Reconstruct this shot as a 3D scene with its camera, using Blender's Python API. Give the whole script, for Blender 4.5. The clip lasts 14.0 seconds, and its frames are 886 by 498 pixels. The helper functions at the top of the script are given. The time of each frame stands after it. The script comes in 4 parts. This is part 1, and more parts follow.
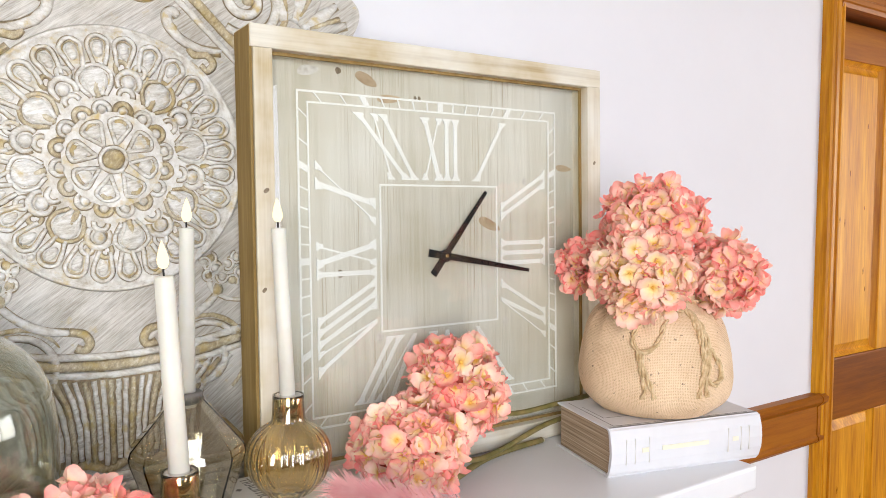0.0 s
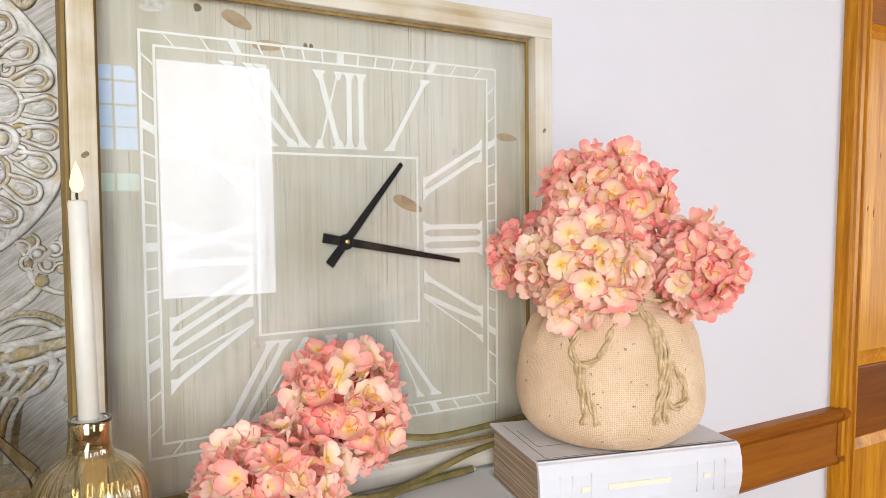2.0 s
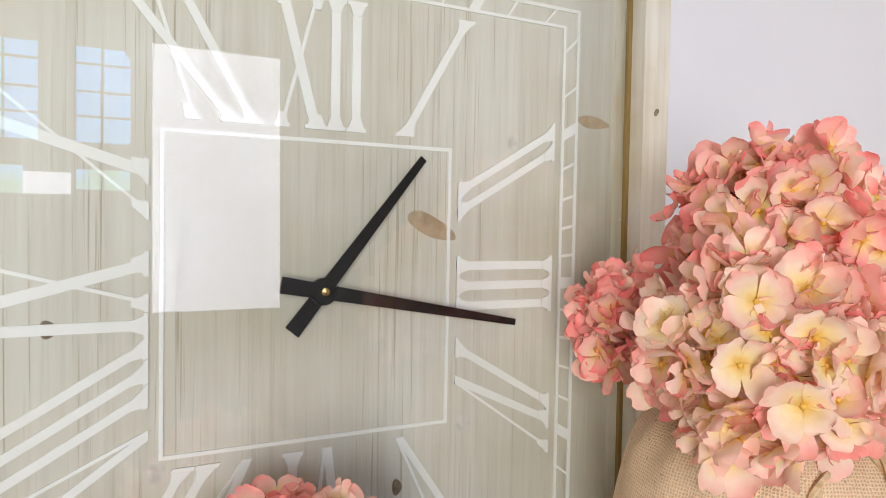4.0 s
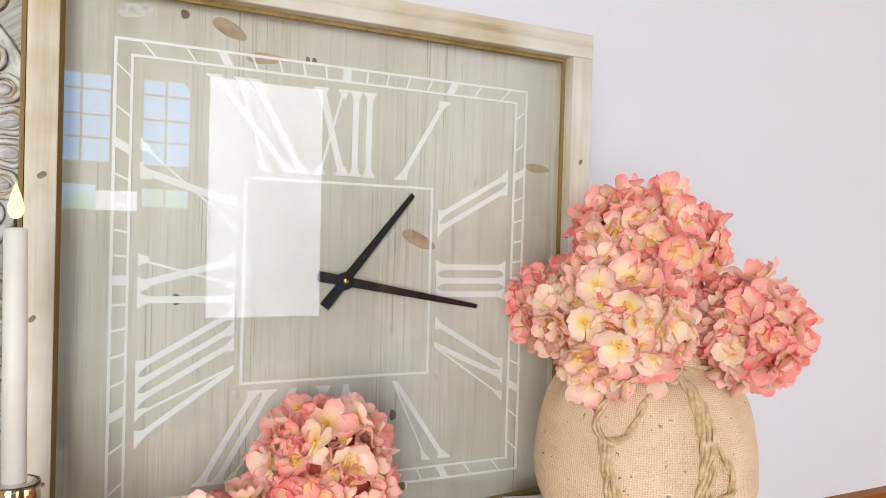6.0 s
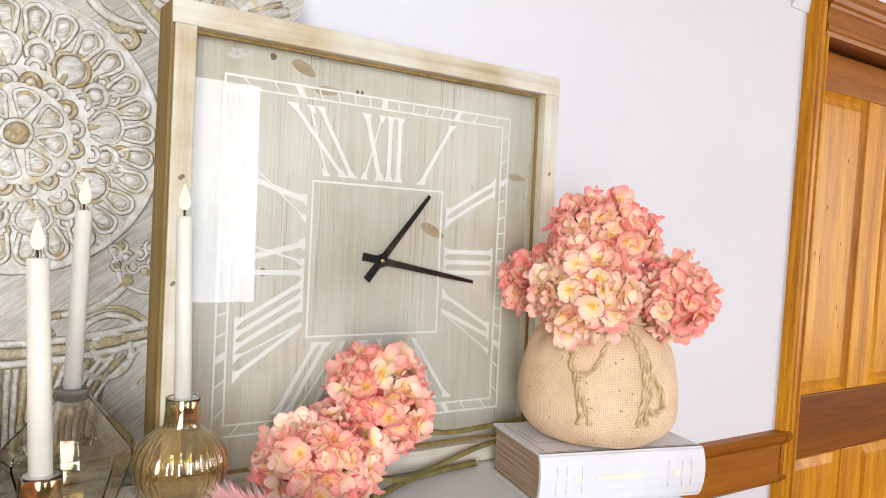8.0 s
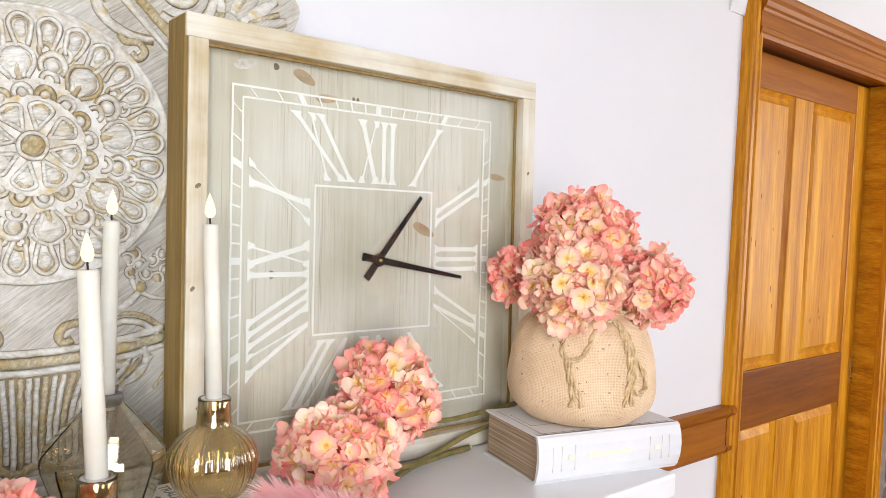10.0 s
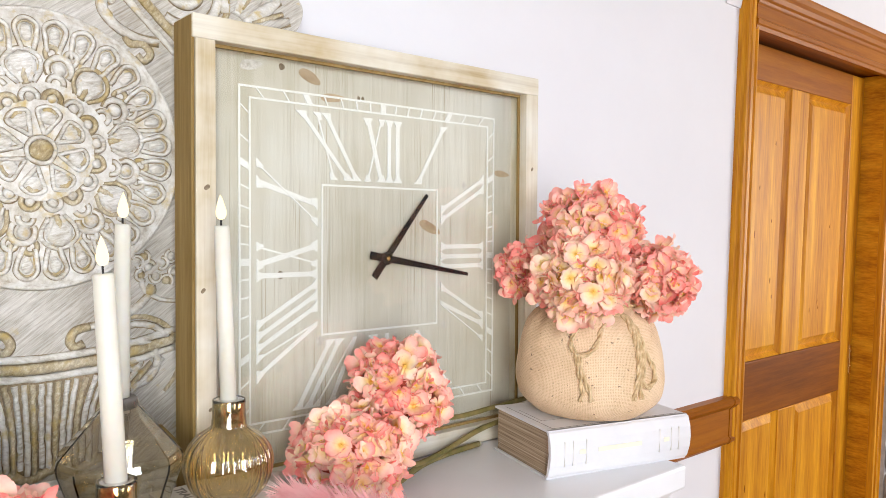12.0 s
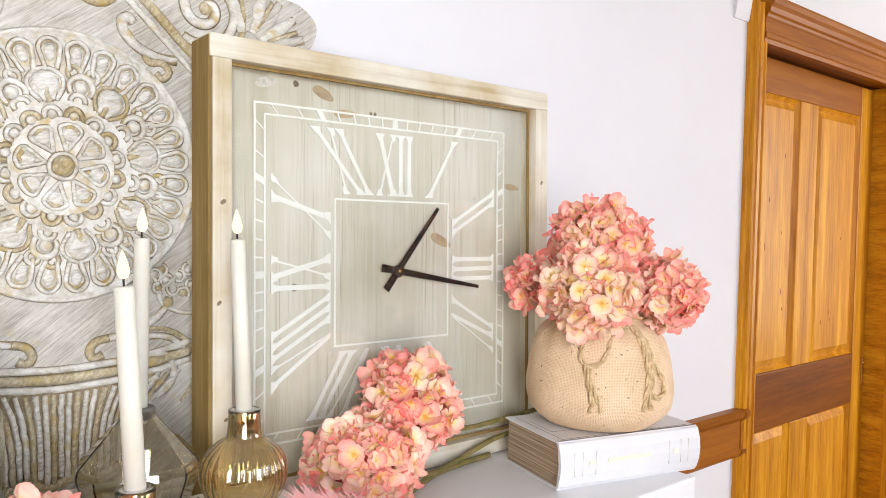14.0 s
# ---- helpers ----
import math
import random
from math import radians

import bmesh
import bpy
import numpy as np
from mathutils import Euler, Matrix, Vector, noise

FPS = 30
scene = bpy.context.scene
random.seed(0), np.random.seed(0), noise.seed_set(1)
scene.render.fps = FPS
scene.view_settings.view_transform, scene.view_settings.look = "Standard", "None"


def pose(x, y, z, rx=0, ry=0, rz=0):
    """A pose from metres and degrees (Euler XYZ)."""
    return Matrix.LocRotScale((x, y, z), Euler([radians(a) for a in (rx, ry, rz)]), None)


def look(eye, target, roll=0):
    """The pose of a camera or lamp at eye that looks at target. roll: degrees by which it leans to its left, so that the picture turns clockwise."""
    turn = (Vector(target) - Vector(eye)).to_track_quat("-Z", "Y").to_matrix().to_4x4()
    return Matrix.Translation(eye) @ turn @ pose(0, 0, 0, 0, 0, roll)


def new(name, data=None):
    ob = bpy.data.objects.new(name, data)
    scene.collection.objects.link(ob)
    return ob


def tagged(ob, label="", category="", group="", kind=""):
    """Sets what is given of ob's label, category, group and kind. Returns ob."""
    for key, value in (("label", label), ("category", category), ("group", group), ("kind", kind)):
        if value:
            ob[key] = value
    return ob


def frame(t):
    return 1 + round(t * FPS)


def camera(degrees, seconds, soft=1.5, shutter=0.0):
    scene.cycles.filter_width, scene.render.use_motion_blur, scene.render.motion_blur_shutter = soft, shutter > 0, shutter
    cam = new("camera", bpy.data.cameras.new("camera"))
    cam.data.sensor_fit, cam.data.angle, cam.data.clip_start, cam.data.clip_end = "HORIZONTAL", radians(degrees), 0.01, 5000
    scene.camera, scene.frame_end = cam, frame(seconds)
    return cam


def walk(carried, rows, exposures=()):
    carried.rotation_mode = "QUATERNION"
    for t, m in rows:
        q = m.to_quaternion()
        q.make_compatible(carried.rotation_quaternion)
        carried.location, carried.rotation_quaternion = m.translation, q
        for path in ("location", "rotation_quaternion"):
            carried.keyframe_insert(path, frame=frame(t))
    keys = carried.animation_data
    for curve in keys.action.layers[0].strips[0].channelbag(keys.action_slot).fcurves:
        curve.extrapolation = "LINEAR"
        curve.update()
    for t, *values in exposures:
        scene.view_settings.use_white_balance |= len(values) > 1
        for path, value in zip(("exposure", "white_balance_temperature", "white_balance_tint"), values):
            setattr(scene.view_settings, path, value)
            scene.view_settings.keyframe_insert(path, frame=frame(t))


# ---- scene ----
cam = camera(61.0, 14.0, soft=0.65)
PATH = [
    (0, (-0.608, -0.943, 1.446), (0.51, 0.711, 1.324), 0.1),
    (0.5, (-0.591, -0.933, 1.44), (0.515, 0.729, 1.313), 0.0),
    (1, (-0.554, -0.925, 1.448), (0.533, 0.748, 1.306), -0.1),
    (1.5, (-0.434, -0.889, 1.426), (0.626, 0.8, 1.273), 0.1),
    (2, (-0.358, -0.856, 1.42), (0.679, 0.849, 1.288), 0.2),
    (2.5, (-0.295, -0.732, 1.423), (0.728, 0.982, 1.301), 0.6),
    (3, (-0.234, -0.59, 1.429), (0.787, 1.125, 1.299), 1.2),
    (3.5, (-0.183, -0.531, 1.424), (0.823, 1.194, 1.309), 1.4),
    (3.7, (-0.177, -0.518, 1.426), (0.825, 1.209, 1.307), 1.6),
    (5.8, (-0.25, -0.742, 1.436), (0.648, 1.043, 1.367), 2.1),
    (6, (-0.258, -0.784, 1.435), (0.641, 1.001, 1.363), 2.3),
    (6.5, (-0.29, -0.86, 1.428), (0.624, 0.918, 1.356), 2.5),
    (7, (-0.384, -0.905, 1.418), (0.573, 0.85, 1.356), 2.9),
    (7.5, (-0.487, -0.933, 1.43), (0.567, 0.765, 1.356), 3.3),
    (8, (-0.51, -0.937, 1.43), (0.623, 0.709, 1.354), 3.5),
    (10.5, (-0.636, -0.92, 1.44), (0.666, 0.596, 1.347), 1.9),
    (11, (-0.638, -0.916, 1.435), (0.668, 0.596, 1.346), 1.6),
    (11.5, (-0.635, -0.919, 1.438), (0.666, 0.596, 1.34), 1.5),
    (12, (-0.636, -0.914, 1.439), (0.665, 0.602, 1.339), 1.3),
    (12.5, (-0.64, -0.916, 1.441), (0.657, 0.603, 1.349), 1.1),
    (13, (-0.642, -0.924, 1.445), (0.648, 0.602, 1.359), 1.1),
    (13.5, (-0.645, -0.928, 1.445), (0.639, 0.603, 1.367), 1.1),
    (14, (-0.647, -0.926, 1.441), (0.633, 0.609, 1.372), 1.2),
]
walk(cam, [(t, look(eye, target, roll)) for t, eye, target, roll in PATH], [(0, 0.08), (1.5, 0.06), (3, -0.16), (3.7, -0.18), (6, -0.14), (6.5, -0.16), (7, -0.1), (7.5, 0.02), (10, 0.12), (14, 0.14)])

# ---- daylight ----
world = bpy.data.worlds.new("world")
scene.world = world
world.use_nodes = True
wn = world.node_tree.nodes
sky = wn.new("ShaderNodeTexSky")
sky.sky_type, sky.sun_disc, sky.sun_elevation, sky.sun_rotation = "NISHITA", False, radians(38), radians(140)
world.node_tree.links.new(sky.outputs[0], wn["Background"].inputs[0])
wn["Background"].inputs[1].default_value = 0.12


def fill_lamp(name, x, y, z, w, h, rz, power):
    """An added area lamp that fills the room; no window is known there."""
    lamp = bpy.data.lights.new(name, "AREA")
    lamp.shape, lamp.size, lamp.size_y, lamp.energy, lamp.color = "RECTANGLE", w, h, power, (1.0, 0.985, 0.99)
    ob = new(name, lamp)
    ob.matrix_world = pose(x, y, z, 90, 0, rz)
    return ob


# unseen fill lamps, placed where the clock's glass doesn't mirror them
fill_lamp("east_fill_lamp", 4.28, -1.9, 1.5, 1.3, 1.5, 90, 30)
fill_lamp("south_fill_lamp", -1.5, -2.62, 1.5, 1.3, 1.5, 0, 86)
fill_lamp("south_fill_lamp", 3.56, -2.62, 1.5, 1.2, 1.5, 0, 74)
sun = bpy.data.lights.new("sun", "SUN")
sun.energy, sun.angle, sun.color = 2.0, radians(0.5), (1.0, 0.95, 0.88)
new("sun", sun).matrix_world = pose(0, 0, 6, 52, 0, 140)


# ---- materials ----
def nodes(name, rough=0.5, metal=0.0):
    m = bpy.data.materials.new(name)
    m.use_nodes = True
    b = m.node_tree.nodes["Principled BSDF"]
    b.inputs["Roughness"].default_value, b.inputs["Metallic"].default_value = rough, metal
    return m, m.node_tree, b


def add(tree, kind, **inputs):
    n = tree.nodes.new(kind)
    for k, v in inputs.items():
        n.inputs[k.replace("_", " ")].default_value = v
    return n


def mapped(tree, scale, coord="Object", turn=(0, 0, 0)):
    c, q, m = (tree.nodes.new(k) for k in ("ShaderNodeTexCoord", "ShaderNodeMapping", "ShaderNodeMapping"))
    m.inputs["Scale"].default_value, q.inputs["Rotation"].default_value = scale, turn
    tree.links.new(c.outputs[coord], q.inputs[0])
    tree.links.new(q.outputs[0], m.inputs[0])
    return m.outputs[0]


def ramp(tree, fac, stops):
    r = tree.nodes.new("ShaderNodeValToRGB")
    e = r.color_ramp.elements
    while len(e) < len(stops):
        e.new(0.5)
    for k, (p, c) in zip(e, stops):
        k.position, k.color = p, (*c, 1)
    tree.links.new(fac, r.inputs[0])
    return r.outputs[0]


def mix(tree, fac, a, b, how="MIX"):
    n = tree.nodes.new("ShaderNodeMix")
    n.data_type, n.blend_type = "RGBA", how
    for k, v in ((0, fac), (6, a), (7, b)):
        if hasattr(v, "links"):
            tree.links.new(v, n.inputs[k])
        else:
            n.inputs[k].default_value = v if k == 0 else (*v, 1)
    return n.outputs[2]


def noisy(tree, vec, scale, detail=6, rough=0.6):
    n = add(tree, "ShaderNodeTexNoise", Scale=scale, Detail=detail, Roughness=rough)
    tree.links.new(vec, n.inputs[0])
    return n.outputs["Fac"]


def bump(tree, b, height, strength, dist):
    n = add(tree, "ShaderNodeBump", Strength=strength, Distance=dist)
    tree.links.new(height, n.inputs["Height"])
    tree.links.new(n.outputs[0], b.inputs["Normal"])


def plain(name, c1, c2, rough=0.5, scale=6, fine=120, relief=0.1, dist=0.001, metal=0.0):
    """Two tones in broad patches, with a fine grain in the relief."""
    m, t, b = nodes(name, rough, metal)
    v = mapped(t, (1, 1, 1))
    t.links.new(ramp(t, noisy(t, v, scale), [(0.35, c1), (0.65, c2)]), b.inputs[0])
    bump(t, b, noisy(t, v, fine, 3), relief, dist)
    return m


def wood(name, dark, mid, light, stretch=(30, 30, 1.6), rough=0.4, coat=0.0, relief=0.15, turn=(0, 0, 0), gloss=0.1):
    m, t, b = nodes(name, rough)
    info = t.nodes.new("ShaderNodeObjectInfo")
    shift = t.nodes.new("ShaderNodeVectorMath")
    shift.operation = "ADD"
    v0 = mapped(t, stretch, turn=turn)
    t.links.new(v0, shift.inputs[0])
    mul = t.nodes.new("ShaderNodeMath")
    mul.operation = "MULTIPLY"
    mul.inputs[1].default_value = 37.0
    t.links.new(info.outputs["Random"], mul.inputs[0])
    t.links.new(mul.outputs[0], shift.inputs[1])
    v = shift.outputs[0]
    broad, fine = noisy(t, v, 1.0, 5, 0.65), noisy(t, v, 6.0, 4, 0.7)
    c = ramp(t, broad, [(0.3, dark), (0.5, mid), (0.7, light)])
    c = mix(t, 0.35, c, ramp(t, fine, [(0.35, dark), (0.65, light)]))
    t.links.new(c, b.inputs[0])
    bump(t, b, fine, relief, 0.0015)
    b.inputs["Coat Weight"].default_value = coat
    b.inputs["Specular IOR Level"].default_value = gloss
    b.inputs["Coat Roughness"].default_value = 0.15
    return m


WALL = plain("wall_paint", (0.685, 0.67, 0.688), (0.71, 0.695, 0.713), 0.85, 3, 160, 0.06, 0.0008)
# beige toned far down so that the walls bounce little fill light
BEIGE = plain("light_absorbing_beige", (0.20, 0.185, 0.16), (0.235, 0.22, 0.195), 0.85, 3, 160, 0.06, 0.0008)
# grey instead of white, to take away fill light from above
CEIL = plain("dimmed_ceiling", (0.42, 0.41, 0.40), (0.46, 0.45, 0.44), 0.9)
WHITE = plain("white_lacquer", (0.75, 0.75, 0.76), (0.79, 0.79, 0.80), 0.28, 4, 90, 0.03)
FLOORMAT = wood("oak_floor", (0.2, 0.1, 0.045), (0.3, 0.16, 0.07), (0.38, 0.22, 0.1), (2, 25, 25), 0.35)
PINE = wood("honey_pine", (0.30, 0.088, 0.003), (0.53, 0.20, 0.005), (0.80, 0.40, 0.022), (18, 18, 1.1), 0.38, 0.1, 0.05, gloss=0.2)
PINE_X = wood("honey_pine_across", (0.30, 0.105, 0.003), (0.45, 0.185, 0.004), (0.58, 0.27, 0.010), (1.4, 22, 22), 0.5, 0.0, 0.05)
FIGURED = wood("flame_figured_pine", (0.26, 0.075, 0.003), (0.56, 0.215, 0.006), (0.76, 0.37, 0.02), (5, 5, 26), 0.38, 0.1, 0.05, gloss=0.2)
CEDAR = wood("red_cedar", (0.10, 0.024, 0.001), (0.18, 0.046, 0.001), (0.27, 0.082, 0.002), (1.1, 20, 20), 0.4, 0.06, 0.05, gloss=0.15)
CEDAR_L = wood("brown_cedar", (0.19, 0.050, 0.002), (0.29, 0.085, 0.003), (0.39, 0.135, 0.006), (1.1, 20, 20), 0.4, 0.06, 0.05, gloss=0.15)
# golden pine with the shade of the clock's left side in its tone
SIDE = wood("shaded_golden_pine", (0.17, 0.105, 0.03), (0.26, 0.17, 0.06), (0.36, 0.25, 0.10), (26, 26, 2.0), 0.6, 0, 0.2)


def washed_pine(name, grain):
    """Pine rubbed with a pale wash, its warm tone left bare in patches."""
    m, t, b = nodes(name, 0.6)
    info = t.nodes.new("ShaderNodeObjectInfo")
    shift = t.nodes.new("ShaderNodeVectorMath")
    shift.operation = "ADD"
    t.links.new(mapped(t, (1, 1, 1)), shift.inputs[0]), t.links.new(info.outputs["Random"], shift.inputs[1])
    fine = noisy(t, mapped(t, grain), 1.0, 5, 0.65)
    patch = noisy(t, shift.outputs[0], 9, 4, 0.55)
    c = ramp(t, patch, [(0.30, (0.40, 0.30, 0.15)), (0.43, (0.54, 0.475, 0.35)), (0.56, (0.63, 0.595, 0.505)), (0.7, (0.67, 0.655, 0.59))])
    c = mix(t, 0.32, c, ramp(t, fine, [(0.3, (0.30, 0.20, 0.09)), (0.5, (0.60, 0.53, 0.39)), (0.7, (0.76, 0.71, 0.61))]))
    t.links.new(c, b.inputs[0])
    bump(t, b, fine, 0.2, 0.001)
    return m


FRAME_V, FRAME_H = washed_pine("washed_pine", (90, 90, 3)), washed_pine("washed_pine_across", (3, 90, 90))


def board_material():
    """Grey-washed pine with a fine upright grain."""
    m, t, b = nodes("greywashed_board", 0.6)
    v = mapped(t, (1, 1, 1))
    fine = noisy(t, mapped(t, (150, 10, 4)), 1.0, 6, 0.7)
    mid = noisy(t, mapped(t, (22, 10, 1.5)), 1.0, 4, 0.6)
    wash = noisy(t, v, 5, 4)
    c = ramp(t, mid, [(0.3, (0.41, 0.365, 0.27)), (0.5, (0.57, 0.535, 0.455)), (0.72, (0.66, 0.635, 0.57))])
    c = mix(t, 0.5, c, ramp(t, fine, [(0.3, (0.22, 0.175, 0.095)), (0.44, (0.52, 0.475, 0.37)), (0.7, (0.71, 0.685, 0.61))]))
    c = mix(t, 0.4, c, ramp(t, wash, [(0.33, (0.40, 0.345, 0.225)), (0.5, (0.60, 0.565, 0.475)), (0.66, (0.71, 0.695, 0.645))]))
    lines = ramp(t, noisy(t, mapped(t, (420, 10, 5.0)), 1.0, 4, 0.65), [(0.33, (1, 1, 1)), (0.45, (0, 0, 0))])
    bands = ramp(t, noisy(t, mapped(t, (26, 10, 1.1)), 1.0, 3, 0.5), [(0.42, (0, 0, 0)), (0.58, (1, 1, 1))])
    c = mix(t, mix(t, 1.0, lines, bands, "MULTIPLY"), c, (0.36, 0.305, 0.21))
    t.links.new(c, b.inputs[0])
    bump(t, b, fine, 0.25, 0.001)
    return m


BOARD = board_material()
KNOT = plain("knot_wood", (0.31, 0.21, 0.12), (0.51, 0.39, 0.25), 0.6, 60, 300)
KNOT_PALE = plain("pale_knot_wood", (0.46, 0.42, 0.36), (0.66, 0.63, 0.58), 0.6, 160, 300)
KNOT_DARK = plain("dark_knot_wood", (0.13, 0.09, 0.05), (0.25, 0.19, 0.12), 0.6, 160, 300)
NUMERAL = plain("cream_inlay", (0.77, 0.755, 0.71), (0.82, 0.81, 0.775), 0.55, 20, 200, 0.05)
HAND = plain("black_metal", (0.008, 0.008, 0.009), (0.016, 0.015, 0.015), 0.32, 30, 200, 0.03, 0.0005)
HAND.node_tree.nodes["Principled BSDF"].inputs["Specular IOR Level"].default_value = 0.2
BRASS = plain("brass", (0.68, 0.50, 0.2), (0.78, 0.6, 0.28), 0.25, 40, 200, 0.05, 0.0005, 1.0)


def whitewash(name, turn, gold, tones, spot=(0.46, 0.34, 0.13), brush=(150, 150, 260)):
    """Carved wood washed in white and grey, rubbed with gold, brushed across."""
    m, t, b = nodes(name, 0.62)
    v = mapped(t, (1, 1, 1))
    streak = noisy(t, mapped(t, brush, turn=turn), 1.0, 5, 0.75)
    patch = noisy(t, v, 16, 5)
    c = ramp(t, streak, list(zip((0.34, 0.46, 0.57, 0.7), tones)))
    g = ramp(t, noisy(t, v, 55, 4), [(gold - 0.02, (0, 0, 0)), (gold + 0.16, (1, 1, 1))])
    c = mix(t, 0.4, c, ramp(t, patch, [(0.35, tones[1]), (0.62, tones[3])]))
    c = mix(t, g, c, spot)
    t.links.new(c, b.inputs[0])
    bump(t, b, streak, 0.5, 0.0014)
    return m


TAUPE = [(0.16, 0.125, 0.09), (0.34, 0.305, 0.25), (0.50, 0.465, 0.41), (0.66, 0.635, 0.595)]
CHALK = [(0.25, 0.195, 0.125), (0.47, 0.43, 0.365), (0.63, 0.605, 0.56), (0.72, 0.705, 0.675)]
RUBBED = [(0.10, 0.062, 0.022), (0.27, 0.195, 0.08), (0.46, 0.375, 0.215), (0.68, 0.63, 0.53)]
PANEL = whitewash("taupe_washed_wood", (0, radians(38), 0), 0.66, TAUPE, brush=(26, 60, 420))
RELIEF = whitewash("chalk_white_carving", (0, radians(-20), 0), 0.565, CHALK, brush=(60, 60, 120))
DIMPLE = whitewash("streaked_white_carving", (0, radians(15), 0), 0.62, [(0.17, 0.125, 0.075), (0.42, 0.38, 0.31), (0.64, 0.615, 0.575), (0.76, 0.75, 0.725)], brush=(60, 150, 260))
BROWN = whitewash("brown_stained_carving", (0, radians(80), 0), 0.6, [(0.07, 0.042, 0.018), (0.15, 0.098, 0.045), (0.26, 0.19, 0.10), (0.42, 0.34, 0.22)])
OUTLINE = whitewash("brown_outline_carving", (0, radians(80), 0), 0.6, [(0.11, 0.075, 0.035), (0.22, 0.16, 0.085), (0.34, 0.27, 0.165), (0.46, 0.39, 0.28)])
GILT = whitewash("gold_rubbed_carving", (0, radians(60), 0), 0.55, RUBBED, (0.42, 0.305, 0.105))


def glass(name, tint, rough=0.02, lustre=0.0, ior=1.45):
    m, t, b = nodes(name, rough)
    v = mapped(t, (1, 1, 1))
    dim = tuple(k * 0.92 for k in tint)
    t.links.new(ramp(t, noisy(t, v, 18, 3), [(0.35, dim), (0.65, tint)]), b.inputs[0])
    b.inputs["Transmission Weight"].default_value, b.inputs["IOR"].default_value = 1.0, ior
    b.inputs["Coat Weight"].default_value, b.inputs["Coat IOR"].default_value = lustre, 1.8
    b.inputs["Coat Roughness"].default_value = 0.03
    return m


AMBER = glass("amber_lustre_glass", (1.0, 0.87, 0.56), 0.03, 0.9, 1.2)
SMOKE = glass("champagne_glass", (1.0, 0.945, 0.81), 0.03, 0.9, 1.17)
GREY_GLASS = glass("grey_green_glass", (0.86, 0.88, 0.80), 0.02, 0.7, 1.3)
SILVER = plain("lustre_rim", (0.62, 0.60, 0.60), (0.74, 0.72, 0.72), 0.12, 60, 200, 0.05, 0.0005, 1.0)


def pane_material():
    """Clear picture glass: see-through, with the mirror sheen of its two faces."""
    m = bpy.data.materials.new("picture_glass")
    m.use_nodes = True
    t = m.node_tree
    t.nodes.remove(t.nodes["Principled BSDF"])
    clear, shine, fres, both, fifth, share = (t.nodes.new(k) for k in ("ShaderNodeBsdfTransparent", "ShaderNodeBsdfGlossy", "ShaderNodeLayerWeight", "ShaderNodeMixShader", "ShaderNodeMath", "ShaderNodeMapRange"))
    shine.inputs["Roughness"].default_value, fres.inputs[0].default_value = 0.0, 0.5
    fifth.operation, fifth.inputs[1].default_value = "POWER", 5.0
    share.inputs["To Min"].default_value = 0.045
    t.links.new(fres.outputs["Facing"], fifth.inputs[0])
    t.links.new(fifth.outputs[0], share.inputs["Value"])
    clear.inputs[0].default_value = (0.97, 0.98, 0.97, 1)
    t.links.new(share.outputs[0], both.inputs[0])
    t.links.new(clear.outputs[0], both.inputs[1])
    t.links.new(shine.outputs[0], both.inputs[2])
    t.links.new(both.outputs[0], t.nodes["Material Output"].inputs[0])
    return m


PANE = pane_material()


def burlap():
    m, t, b = nodes("burlap", 0.9)
    c = t.nodes.new("ShaderNodeUVMap")
    mp = t.nodes.new("ShaderNodeMapping")
    mp.inputs["Scale"].default_value = (1, 1, 1)
    t.links.new(c.outputs[0], mp.inputs[0])
    wob = add(t, "ShaderNodeTexNoise", Scale=40.0, Detail=3.0)
    t.links.new(mp.outputs[0], wob.inputs[0])
    waves = []
    for axis in ("X", "Y"):
        w = add(t, "ShaderNodeTexWave", Scale=150.0, Distortion=3.0, Detail=2.0, Detail_Scale=3.0)
        w.bands_direction = axis
        t.links.new(mp.outputs[0], w.inputs[0])
        waves.append(w.outputs["Fac"])
    mx = t.nodes.new("ShaderNodeMath")
    mx.operation = "MAXIMUM"
    t.links.new(waves[0], mx.inputs[0]), t.links.new(waves[1], mx.inputs[1])
    tone = ramp(t, mx.outputs[0], [(0.25, (0.55, 0.35, 0.19)), (0.8, (0.86, 0.64, 0.42))])
    v = mapped(t, (1, 1, 1))
    tone = mix(t, 0.35, tone, ramp(t, noisy(t, v, 22, 5), [(0.35, (0.60, 0.39, 0.21)), (0.65, (0.90, 0.69, 0.47))]))
    fleck = ramp(t, noisy(t, v, 170, 2), [(0.27, (0.35, 0.3, 0.3)), (0.33, (1, 1, 1))])
    t.links.new(mix(t, 1.0, tone, fleck, "MULTIPLY"), b.inputs[0])
    bump(t, b, mx.outputs[0], 0.5, 0.0014)
    return m


BURLAP = burlap()
JUTE = plain("jute", (0.46, 0.31, 0.15), (0.74, 0.56, 0.34), 0.9, 120, 600, 0.5, 0.001)
WAX = plain("ivory_wax", (0.63, 0.60, 0.515), (0.67, 0.645, 0.565), 0.45, 30, 200, 0.03)
WAX.node_tree.nodes["Principled BSDF"].inputs["Subsurface Weight"].default_value = 0.25
WAX.node_tree.nodes["Principled BSDF"].inputs["Subsurface Radius"].default_value = (0.01, 0.007, 0.004)
WICK = plain("charred_wick", (0.012, 0.01, 0.01), (0.03, 0.025, 0.02), 0.8)
PAPER = plain("white_cover", (0.66, 0.65, 0.66), (0.71, 0.70, 0.71), 0.42, 12, 200, 0.05)
COVER = plain("cream_cover", (0.66, 0.63, 0.58), (0.74, 0.71, 0.67), 0.4, 12, 200, 0.05)
